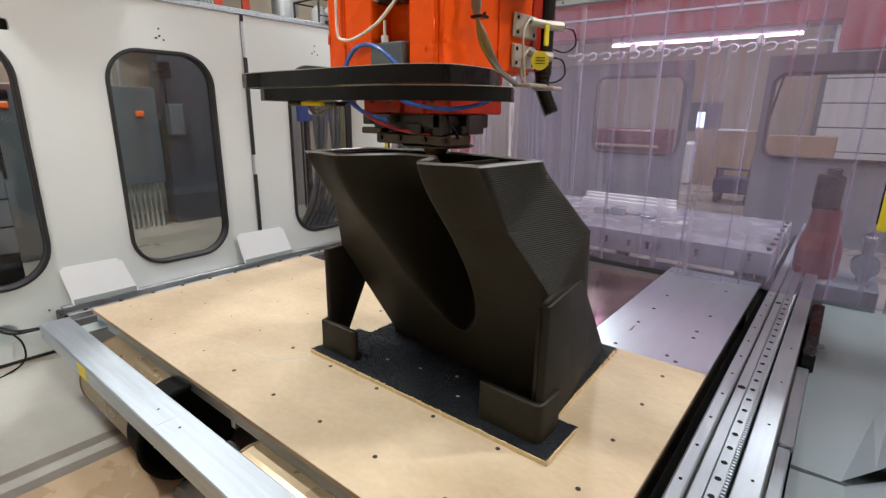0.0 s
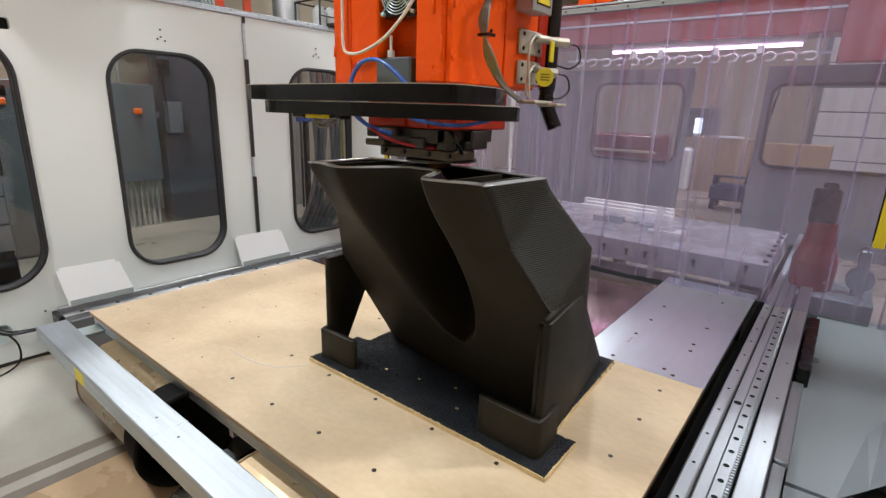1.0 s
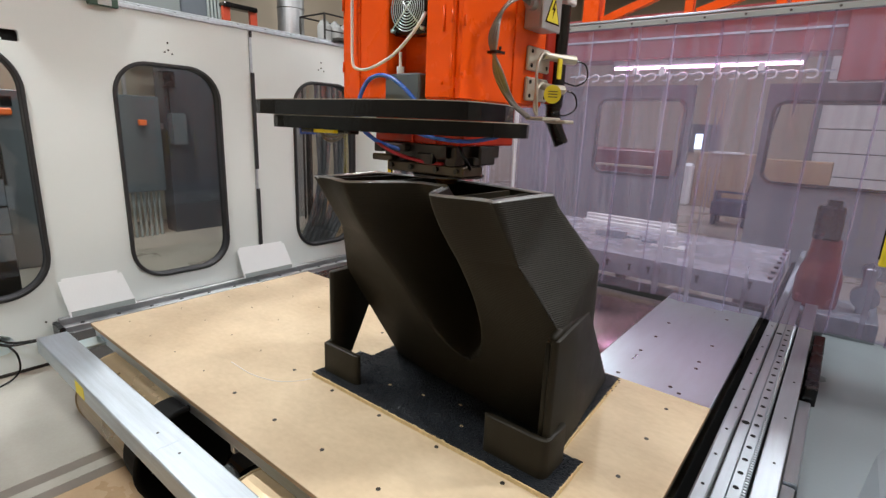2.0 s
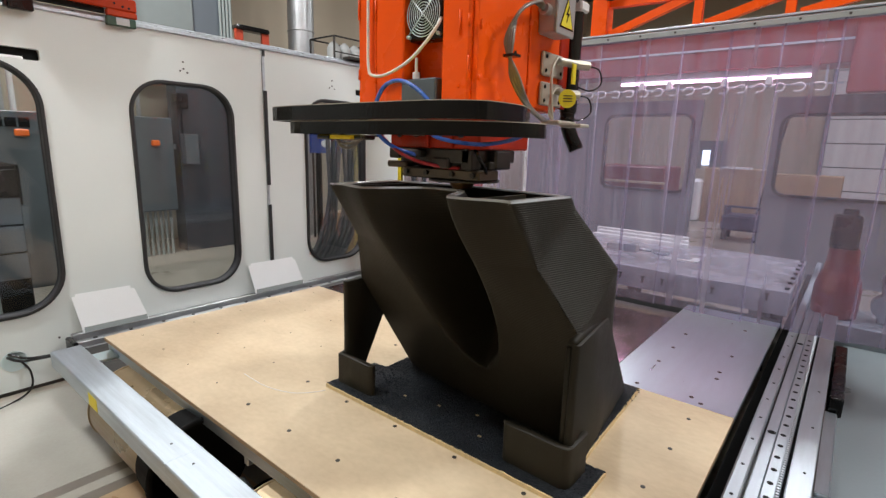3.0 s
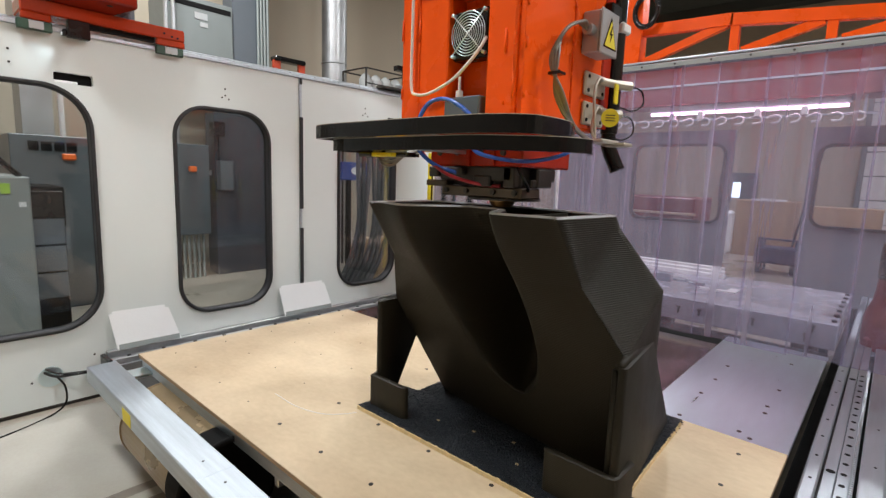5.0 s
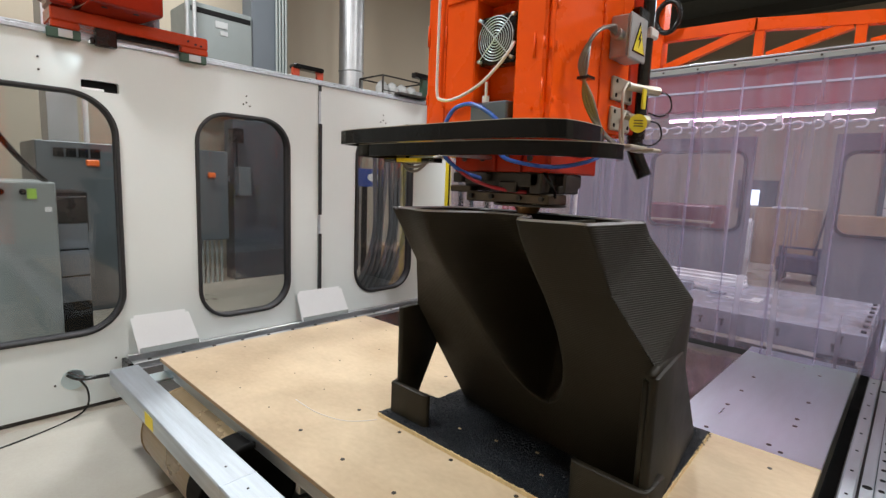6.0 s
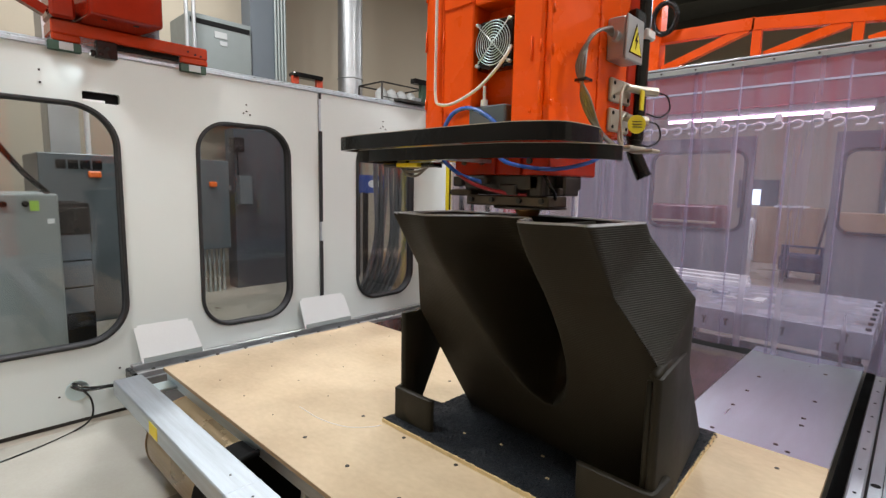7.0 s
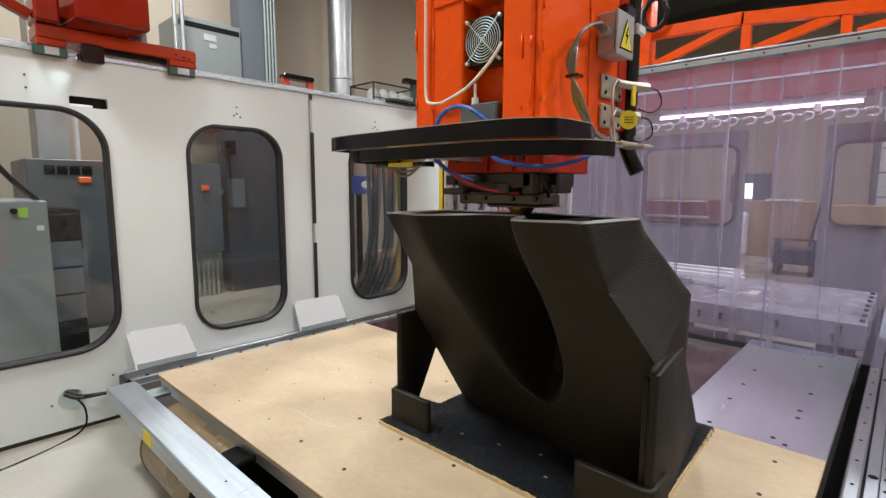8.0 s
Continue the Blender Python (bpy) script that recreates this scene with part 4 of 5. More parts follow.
hose(bm, [(0.56, HY0 - 0.03, 0.99), (0.60, HY0 - 0.02, 0.955), (0.68, 0.0, 0.94), (0.75, 0.06, 0.955), (0.78, 0.12, 0.985)], 0.0055)
part("hose", bm, M_BLUEHOSE, head, "translucent blue air hose", smooth=True)
bm = bmesh.new()
hose(bm, [(0.37, HY0 - 0.02, 0.99), (0.385, HY0 - 0.01, 0.95), (0.44, HY0 + 0.03, 0.90), (0.52, 0.02, 0.875), (0.58, 0.05, 0.87)], 0.0052)
hose(bm, [(0.56, HY0, 0.985), (0.66, HY0 + 0.02, 0.98), (0.76, 0.04, 0.972)], 0.008)
part("hose", bm, M_REDHOSE, head, "dark red hose", smooth=True)
part("fitting", boxes((0.685, 0.725, 0.005, 0.03, 0.968, 0.985), bevel=0.004), M_CABLE, head, "white hose fitting")

# right-hand side of the head: warning box, valves, cables and pipe
wbox = part("warning_box", boxes((0.70, 0.754, 0.243, 0.347, 1.257, 1.373), bevel=0.004), M_ZINC, head, "grey electrical box")
part("lid", boxes((0.7545, 0.762, 0.240, 0.350, 1.254, 1.376), bevel=0.003), M_ZINC, wbox)
TC = (0.297, 1.313)


def on_lid(d):
    return lambda u, v: Vector((0.7622 + d, TC[0] + u, TC[1] + v))


for outl, d, m, text in (([(-0.043, -0.040), (0.043, -0.040), (0.0, 0.046)], 0.0, M_BLACK, "black edge of the warning triangle"), ([(-0.036, -0.036), (0.036, -0.036), (0.0, 0.037)], 0.001, M_YELLOW, "yellow warning triangle")):
    bm = bmesh.new()
    slab(bm, outl, [], on_lid(d), Vector((0.0008, 0, 0)))
    part("warning_sign", bm, m, wbox, text)
bm = bmesh.new()
slab(bm, [(0.003, 0.022), (-0.011, -0.004), (-0.001, -0.003), (-0.006, -0.026), (0.010, 0.003), (0.0, 0.002), (0.008, 0.022)], [], on_lid(0.002), Vector((0.0008, 0, 0)))
part("flash_mark", bm, M_BLACK, wbox, "black lightning flash")
part("gland", rods(((0.728, 0.245, 1.318), (0.728, 0.218, 1.318), 0.016, None)), M_ZINC, wbox)
for d in (0.0, 0.008, -0.008, 0.014):
    bm = bmesh.new()
    hose(bm, [(0.728, 0.222, 1.318 + d * 0.5), (0.735 + d, 0.16, 1.32), (0.738 + d, 0.075 - d, 1.275), (0.738 - d, 0.04, 1.20), (0.74 + d, 0.06, 1.12), (0.745, 0.13 + d, 1.05), (0.755, 0.21 + d, 1.012)], 0.0045)
    part("cable", bm, M_GCABLE, head, "braided grey cable", smooth=True)
part("cable_tie", boxes((0.722, 0.756, 0.034, 0.066, 1.163, 1.170)), M_BLACK, head)
for z, ye, ze in ((1.062, 0.40, 1.099), (1.148, 0.462, 1.193)):
    part("bracket", boxes((0.70, 0.712, 0.268, 0.40, z, z + 0.068), bevel=0.004), M_CREAM, head, "cream mounting plate with bolt holes")
    for y in (0.285, 0.38):
        for q in (0.014, 0.054):
            part("bolt", rods(((0.712, y, z + q), (0.714, y, z + q), 0.006, None), seg=8), M_DARK, head)
    v = part("valve", rods(((0.712, 0.35, z + 0.05), (0.75, ye - 0.03, ze), 0.012, None), seg=14), M_CREAM, head, "cream pneumatic valve")
    part("nut", rods(((0.742, ye - 0.045, ze), (0.765, ye, ze), 0.0145, None), seg=8), M_CREAM, v)
    bm = bmesh.new()
    hose(bm, [(0.725, 0.35, z + 0.05), (0.735, 0.31, z + 0.05), (0.74, 0.275, z + 0.02), (0.745, 0.262, z - 0.025), (0.752, 0.27, 1.018)], 0.0042)
    part("cable", bm, M_CREAM, head, "braided cable", smooth=True)
    bm = bmesh.new()
    hose(bm, [(0.765, ye, ze), (0.785, ye + 0.04, ze - 0.01), (0.79, ye + 0.05, ze - 0.05), (0.775, ye + 0.01, ze - 0.075), (0.76, ye - 0.05, ze - 0.07)], 0.0025)
    part("cable", bm, M_BLACK, head, "thin black cable loop", smooth=True)
part("tag_strip", boxes((0.752, 0.758, 0.37, 0.395, 1.13, 1.19), bevel=0.002), M_YELLOW, head, "yellow tag strip")
part("tag", rods(((0.764, 0.333, 1.083), (0.766, 0.331, 1.083), 0.027, None), seg=24), M_YELLOW, head, "round yellow tag")
for q in (0.008, 0.0, -0.008):
    bm = boxes((-0.014, 0.014, -0.0006, 0.0006, -0.0012, 0.0012))
    bmesh.ops.transform(bm, matrix=pose(0.7668, 0.3302, 1.083 + q, 0, 0, 45), verts=bm.verts)
    part("tag_mark", bm, M_DSTEEL, head, "illegible printed line")
part("pipe", rods(((0.70, 0.475, 1.05), (0.70, 0.475, 2.3), 0.028, None), seg=20), M_BLACK, head, "vertical black pipe")
bm = bmesh.new()
hose(bm, [(0.70, 0.475, 1.06), (0.70, 0.475, 1.02), (0.71, 0.482, 0.985), (0.735, 0.487, 0.932)], 0.024, 6, 16)
part("elbow", bm, M_BLACK, head, "black pipe elbow with an open end", smooth=True)
part("clamp", boxes((0.74, 0.80, 0.22, 0.33, 1.004, 1.014), bevel=0.003), M_CREAM, head, "metal cable clamp")
part("clamp", boxes((0.76, 0.83, 0.30, 0.36, 0.998, 1.008), bevel=0.003), M_CREAM, head, "metal cable clamp")
part("block", boxes((0.70, 0.73, 0.37, 0.44, 1.38, 1.43), bevel=0.005), M_BLACK, head)
part("collar", boxes((0.70, 0.735, 0.445, 0.505, 1.36, 1.39), bevel=0.005), M_CABLE, head, "white pipe collar")

# ---- strip curtain across the end of the machine ----
CY = 2.0
curtain = thing("strip_curtain", None, None, "clear purple-tinted plastic strip curtain", "curtain")
rail = thing("curtain_rail", boxes((-1.78, 3.2, CY - 0.03, CY + 0.03, 1.576, 1.60), (-1.78, 3.2, CY - 0.04, CY + 0.19, 1.60, 1.612), bevel=0.003), M_ALU, "aluminium curtain rail over the machine end", "rail")
part("lip", boxes((-1.78, 3.2, CY - 0.036, CY - 0.03, 1.566, 1.59)), M_LGREY, rail)
for k in range(26):
    part("bolt", rods(((-1.7 + k * 0.19, CY - 0.039, 1.58), (-1.7 + k * 0.19, CY - 0.036, 1.58), 0.006, None), seg=8), M_DSTEEL, rail)
x = -1.50
k = 0
while x < 3.1:
    w = 0.244
    off = 0.008 if k % 2 else -0.008
    bottom = 0.020 + random.uniform(-0.006, 0.006)
    bm = bmesh.new()
    cols, rws = 10, 12
    grid = []
    ph = random.uniform(0, 6)
    for j in range(rws + 1):
        z = bottom + (1.576 - bottom) * j / rws
        row = []
        for i in range(cols + 1):
            u = i / cols
            dy = off + 0.010 * math.sin(u * math.pi) + 0.004 * math.sin(3 * u * math.pi + ph + z * 1.6)
            row.append(bm.verts.new((x + u * w, CY + dy, z)))
        grid.append(row)
    edge_line = [[v.co.copy() for v in row] for row in grid]
    for j in range(rws):
        for i in range(cols):
            bm.faces.new((grid[j][i], grid[j][i + 1], grid[j + 1][i + 1], grid[j + 1][i]))
    p = part("strip", bm, M_PVC, curtain, smooth=True)
    p.visible_shadow = False
    # cut edge of the strip, paler than its face: its highlight is put into the colour
    bm = bmesh.new()
    sweep(bm, [Vector((row[-1].x + 0.0012, row[-1].y, row[-1].z)) for row in edge_line], rect(0.0022, 0.004), up=(0, 1, 0))
    e = part("strip_edge", bm, M_PVCEDGE, p, "cut edge of the strip, its highlight put into the pale colour")
    e.visible_shadow = False
    x += 0.235
    k += 1
# added box; its near-black colour stands for the shade below the curtain
thing("curtain_gap_fill", boxes((-1.62, 1.25, 2.04, CY + 0.42, -0.10, -0.045), bevel=0.004), M_DARK, "near-black box for the shaded gap under the curtain", "cross member")

# orange truss above the curtain
truss = thing("truss", None, None, "orange welded truss girder above the curtain", "truss")
TY = 2.13


def bar(x0, z0, x1, z1, w=0.05, d=0.05):
    bm = bmesh.new()
    sweep(bm, [Vector((x0, TY, z0)), Vector((x1, TY, z1))], rect(d, w))
    return bm


part("post", boxes((0.03, 0.13, TY - 0.05, TY + 0.05, 1.612, 2.9), bevel=0.004), M_ORANGE, truss)
part("chord", bar(0.1, 1.834, 0.63, 1.819, 0.066), M_ORANGE, truss)
part("chord", bar(0.62, 1.818, 1.3, 1.745, 0.064), M_ORANGE, truss)
part("chord", bar(1.29, 1.745, 3.2, 1.70, 0.06), M_ORANGE, truss)
part("hose", bar(0.13, 1.622, 3.2, 1.622, 0.018, 0.03), M_RUBBER, truss, "black hose lying along the rail")
for x0, z0, x1, z1 in ((0.14, 1.64, 0.60, 1.80), (0.645, 1.614, 0.645, 1.79), (0.69, 1.64, 1.05, 1.745), (1.085, 1.614, 1.085, 1.745), (1.13, 1.64, 1.5, 1.72), (1.55, 1.614, 1.55, 1.72), (1.6, 1.64, 2.1, 1.70)):
    part("brace", bar(x0, z0, x1, z1, 0.045, 0.04), M_ORANGE, truss)

# ---- second machine zone behind the curtain ----
t2 = thing("far_table", boxes((-1.1, 1.275, 2.42, 3.62, -0.02, 0.13), bevel=0.004), mat("pale_table_top", (0.35, 0.345, 0.38), 0.25, 0.0, 0.05), "pale machine table behind the curtain", "table")
for x in (-1.0, 1.15):
    for y in (2.52, 3.5):
        part("leg", boxes((x - 0.04, x + 0.04, y - 0.04, y + 0.04, FLOOR, -0.02)), M_DSTEEL, t2)
for x, z in ((0.26, 0.055), (0.42, 0.05), (0.55, 0.055), (0.62, 0.055), (0.86, 0.06), (1.16, 0.085), (1.13, 0.03)):
    bm = boxes((x - 0.006, x + 0.006, 2.408, 2.42, z - 0.022, z + 0.016))
    box(bm, x - 0.013, x + 0.013, 2.406, 2.42, z + 0.014, z + 0.024)
    part("clamp_bolt", bm, M_DSTEEL, t2, "dark clamping bolt")
for k in range(7):
    part("bolt", rods(((1.25, 2.5 + k * 0.17, 0.13), (1.25, 2.5 + k * 0.17, 0.145), 0.014, None), seg=10), M_DSTEEL, t2)
for x0, x1, y0, z in ((-0.38, 0.46, 3.42, 0.165), (-0.36, 0.44, 3.49, 0.185), (-0.40, 0.42, 3.555, 0.205)):
    thing("metal_bar", boxes((x0, x1, y0, y0 + 0.05, 0.13, z), bevel=0.003), M_DOORWHITE, "pale bar lying on the far table", "metal bar", "bars on the far table")
for x, y, h in ((0.0, 2.95, 0.05), (0.13, 2.97, 0.06), (0.36, 3.0, 0.02), (0.22, 3.06, 0.02)):
    thing("clamp_block", boxes((x - 0.05, x + 0.06, y - 0.03, y + 0.03, 0.13, 0.13 + h), bevel=0.004), M_STEEL, "steel clamp block on the far table", "clamp block", "clamp blocks")
bm = boxes((0.42, 0.66, 2.86, 2.90, 0.13, 0.142), (0.60, 0.66, 2.90, 3.02, 0.13, 0.142))
thing("angle_plate", bm, M_DOORWHITE, "pale L-shaped plate lying on the far table", "plate")

M_DRED = mat("dark_red_paint", (0.17, 0.009, 0.010), 0.4, vary=0.15)
motor = thing("motor_unit", None, None, "red gear motor with black top behind the curtain", "motor")
bm = bmesh.new()
PROFILE = [(-0.02, 0.114), (0.05, 0.118), (0.15, 0.118), (0.21, 0.106), (0.26, 0.088), (0.33, 0.078), (0.395, 0.074)]
for (z0, r0), (z1, r1) in zip(PROFILE, PROFILE[1:]):
    rod(bm, (1.485, 2.7, z0), (1.485, 2.7, z1), r0, r1, 28)
part("gearbox", bm, M_DRED, motor, "red cast gearbox")
part("gearbox_lug", boxes((1.385, 1.585, 2.60, 2.70, -0.02, 0.06), bevel=0.02), M_DRED, motor, "red cast gearbox")
part("motor_can", boxes((1.405, 1.545, 2.63, 2.77, 0.395, 0.60), bevel=0.012), M_BLACK, motor, "black motor housing")
part("connector", boxes((1.445, 1.52, 2.66, 2.74, 0.60, 0.635), bevel=0.008), M_BLACK, motor)
part("base", boxes((1.33, 1.8, 2.5, 2.95, FLOOR, -0.021), bevel=0.006), M_COVER, motor, "grey mounting base")
part("pulley", rods(((1.72, 2.66, 0.08), (1.72, 2.74, 0.08), 0.07, None), ((1.72, 2.68, 0.24), (1.72, 2.72, 0.24), 0.045, None)), M_STEEL, motor)
part("arm", boxes((1.69, 1.75, 2.67, 2.73, -0.021, 0.26), bevel=0.006), M_STEEL, motor)

FW = 5.6


def in_far(u, v):
    return Vector((u, FW, v))


for k, (x0, x1, w) in enumerate(((-2.4, -0.06, (-1.22, -0.14, 0.44, 1.38, 0.12)), (0.68, 3.4, (0.76, 1.95, 0.49, 1.36, 0.12)))):
    bm = bmesh.new()
    slab(bm, [(x0, FLOOR), (x1, FLOOR), (x1, 1.55), (x0, 1.55)], [rounded(*w)], in_far, Vector((0, 0.05, 0)))
    thing("wall_far_%d" % (k + 1), bm, mat("far_panel_paint", (0.17, 0.18, 0.20), 0.5, vary=0.08), "grey far enclosure wall panel", "wall", kind="structure")
    win = thing("window_%d" % (k + 4), None, None, "rounded window in the far enclosure wall", "window", kind="structure")
    bm = bmesh.new()
    sweep(bm, [Vector((u, FW, v)) for u, v in rounded(*w)], rect(0.035, 0.06), closed=True, up=(0, 1, 0))
    part("window_frame", bm, M_RUBBER, win, "black gasket")
gb = thing("gantry_beam", boxes((-3.2, 3.6, 4.95, 5.35, 1.78, 2.25), bevel=0.01), M_BEAMRED, "red gantry beam over the far zone", "gantry beam")
part("carriage", boxes((1.28, 2.3, 4.80, 4.949, 1.50, 2.15), bevel=0.01), M_BEAMRED, gb, "red carriage plate")
part("groove", boxes((-3.2, 3.6, 4.935, 4.95, 1.98, 2.0)), M_ALU, gb, "thin bright rail on the beam")
for x in (-3.1, 3.5):
    part("leg", boxes((x - 0.12, x + 0.12, 5.0, 5.3, FLOOR, 1.78), bevel=0.01), M_RED, gb)
tube = thing("lamp_bar", boxes((-0.86, 1.01, 5.0, 5.06, 1.715, 1.78), bevel=0.004), M_LGREY, "fluorescent lamp bar under the red beam", "lamp")
part("tube", rods(((-0.84, 5.0, 1.69), (0.99, 5.0, 1.69), 0.016, None), seg=12), M_TUBE, tube, "glowing pink-white tube")
for x in (-0.6, -0.3, 0.25, 0.65):
    part("bracket", boxes((x - 0.03, x + 0.03, 4.98, 5.05, 1.62, 1.70), bevel=0.004), M_CABLE, tube)
hook = bmesh.new()
hose(hook, [(-0.06, 0, 0.03), (0.02, 0, 0.05), (0.06, 0, 0.02), (0.04, 0, -0.02), (-0.02, 0, -0.025)], 0.010, 5, 8)
hook_ob = thing("hook", hook, M_CABLE, "white plastic hook hanging in a row", "hook", "row of hooks", smooth=True)
hook_rail = thing("hook_rail", boxes((-1.4, 1.25, 5.01, 5.04, 1.605, 1.622)), M_ALU, "thin rail carrying the hooks", "rail")
part("hanger", boxes((-1.3, -1.28, 5.01, 5.04, 1.622, 1.78), (1.1, 1.12, 5.01, 5.04, 1.622, 1.78)), M_ALU, hook_rail)
for k in range(15):
    m = pose(-1.25 + k * 0.165, 4.995, 1.575, 0, random.uniform(-15, 15), 0)
    if k:
        copy_thing(hook_ob, m)
    else:
        hook_ob.matrix_basis = m

# hall beyond
thing("sectional_door", None, None, "white sectional door in the hall end wall", "door", kind="structure")
sd = bpy.data.objects["sectional_door"]
for k in range(7):
    part("panel", boxes((0.80, 4.4, 13.98, 14.06, FLOOR + 0.01 + k * 0.55, FLOOR + 0.535 + k * 0.55), bevel=0.008), M_DOORWHITE, sd)
part("frame", boxes((0.7, 0.8, 13.96, 14.19, FLOOR, 3.5), (4.4, 4.5, 13.96, 14.19, FLOOR, 3.5), (0.8, 4.4, 14.06, 14.19, FLOOR, 3.5)), M_GREY, sd)
dw = thing("window_day", None, None, "small bright daylight window in the end wall", "window", kind="structure")
part("pane", boxes((-1.88, -1.68, 14.15, 14.19, 0.6, 1.0)), M_DAY, dw, "bright daylight pane")
part("frame", boxes((-2.2, -1.88, 14.1, 14.19, 0.5, 1.25), (-1.68, -1.3, 14.1, 14.19, 0.5, 1.25), (-1.88, -1.68, 14.1, 14.19, 1.0, 1.25)), M_COLUMN, dw)
ct = thing("carton", boxes((-0.86, 0.10, 9.9, 10.6, FLOOR, 0.64), bevel=0.006), M_CARTON, "large brown carton on the hall floor", "carton", "cartons")
part("sheet", boxes((-0.6, -0.1, 9.88, 10.3, 0.641, 0.67)), M_PLATE, ct, "white sheet lying on top")
thing("carton", boxes((0.25, 1.30, 10.4, 11.0, FLOOR, 0.57), bevel=0.006), M_CARTON, "long brown carton on the hall floor", "carton", "cartons")
thing("white_sack", boxes((-1.05, -0.87, 9.7, 10.0, FLOOR, 0.42), bevel=0.05), M_PLATE, "white filled sack beside the carton", "sack")
cart = thing("cart", boxes((-0.1, 0.46, 7.8, 8.3, -0.26, -0.02), bevel=0.03), M_NAVY, "dark navy tool cart on castors", "cart")
part("handle", boxes((-0.08, -0.04, 7.85, 8.25, -0.02, 0.1), (0.4, 0.44, 7.85, 8.25, -0.02, 0.1), (-0.08, 0.44, 7.85, 7.89, 0.1, 0.13)), M_NAVY, cart)
for x in (-0.04, 0.4):
    for y in (7.88, 8.22):
        part("castor", rods(((x - 0.03, y, FLOOR + 0.08), (x + 0.03, y, FLOOR + 0.08), 0.08, None)), M_RUBBER, cart)
rm = thing("red_machine", boxes((-3.0, -1.15, 8.2, 9.3, FLOOR, 0.66), bevel=0.02), M_DRED, "low red machine far behind the window", "machine")
part("top", boxes((-3.05, -1.1, 8.1, 8.19, 0.36, 0.40), bevel=0.005), M_PLY, rm, "pale board on top")
pole = thing("pole", rods(((0.15, 9.2, FLOOR), (0.45, 9.3, 1.6), 0.02, None)), M_DSTEEL, "dark pole leaning in the hall", "pole")

# ---- things behind the enclosure wall ----
cab = thing("electrical_cabinet", boxes((-4.9, -4.05, -0.44, 0.28, FLOOR, 1.12), bevel=0.008), M_SLATE, "slate grey electrical cabinet with orange handle", "cabinet", "electrical cabinets")
for k in range(4):
    part("vent", boxes((-4.05, -4.044, -0.32 + k * 0.09, -0.245 + k * 0.09, 0.985, 1.065)), M_DARK, cab)
part("shelf_bay", boxes((-4.05, -4.044, -0.295, -0.093, 0.33, 0.675)), M_DARK, cab, "dark open bay")
part("box", boxes((-4.05, -4.03, -0.28, -0.07, 0.12, 0.32), (-4.05, -4.03, -0.27, -0.07, -0.1, 0.11)), M_COVER, cab)
hd = thing("air_duct", boxes((-4.4, -4.08, -0.34, -0.12, 1.121, 3.2), bevel=0.004), M_GALV, "grey sheet-metal air duct rising from the cabinet", "duct")
part("pipe", rods(((-4.15, -0.05, 1.121), (-4.15, -0.05, 3.2), 0.022, None)), M_CABLE, hd, "thin white pipe")
part("handle", boxes((-4.05, -4.01, -0.09, 0.01, 0.912, 0.97), bevel=0.01), M_ORANGETAG, cab, "orange switch handle")
cab2 = thing("electrical_cabinet", boxes((-5.0, -4.6, 0.95, 1.42, 0.11, 1.15), bevel=0.008), M_SLATE, "slate grey switch box with orange handle", "cabinet", "electrical cabinets")
part("handle", boxes((-4.6, -4.56, 1.18, 1.265, 0.838, 0.9), bevel=0.01), M_ORANGETAG, cab2, "orange switch handle")
for k in range(8):
    part("conduit", rods(((-4.7, 0.98 + k * 0.055, FLOOR), (-4.7, 0.98 + k * 0.055, 0.11), 0.016, None), seg=10), M_LGREY, cab2)
part("switch", boxes((-4.699, -4.58, 1.54, 1.70, 0.63, 0.98), bevel=0.008), M_SLATE, cab2)
part("rail", boxes((-4.86, -4.8, 1.3, 1.6, 0.8, 0.86)), M_STEEL, cab2)
for y in (1.05, 1.13):
    part("conduit", rods(((-4.72, y, 1.15), (-4.72, y, 3.4), 0.022, None), seg=10), M_GALV, cab2, "galvanised conduit rising to the roof")
part("sensor_box", boxes((-4.699, -4.55, 1.47, 1.60, 1.26, 1.43), bevel=0.01), M_BLACK, cab2, "black sensor box")
part("cable_loop", rods(((-4.60, 1.53, 0.98), (-4.60, 1.53, 1.26), 0.008, None), seg=8), M_BLACK, cab2)
c1 = thing("control_cabinet", boxes((-3.3, -2.45, -1.9, -0.56, FLOOR, 0.80), bevel=0.008), M_LGREY, "light grey-green control cabinet with buttons", "cabinet")
for y in (-0.72, -0.82):
    part("button", rods(((-2.45, y, 0.74), (-2.435, y, 0.74), 0.018, None)), M_BLACK, c1)
part("label", boxes((-2.45, -2.446, -0.70, -0.655, 0.70, 0.76)), mat("green_label", (0.45, 0.75, 0.1), 0.5), c1, "yellow-green label")
part("label", boxes((-2.45, -2.446, -0.62, -0.585, 0.62, 0.65)), M_PLATE, c1, "pale label bar")
rk = thing("equipment_rack", boxes((-3.6, -3.1, -0.52, -0.28, FLOOR, 0.72), bevel=0.008), M_DARK, "black equipment rack with shelves", "rack")
for z in (-0.1, 0.1, 0.3, 0.5):
    part("drawer", boxes((-3.1, -3.09, -0.515, -0.285, z, z + 0.185), bevel=0.003), M_BLACK if z > 0.4 else M_COLUMN, rk)
col = thing("steel_column", boxes((-5.3, -5.05, 1.95, 2.42, FLOOR, ROOF)), M_COLUMN, "slate blue steel hall column", "column")
for k in range(4):
    part("conduit", rods(((-5.02, 2.28 + k * 0.045, FLOOR), (-5.02, 2.28 + k * 0.045, ROOF), 0.016, None), seg=10), M_LGREY, col)
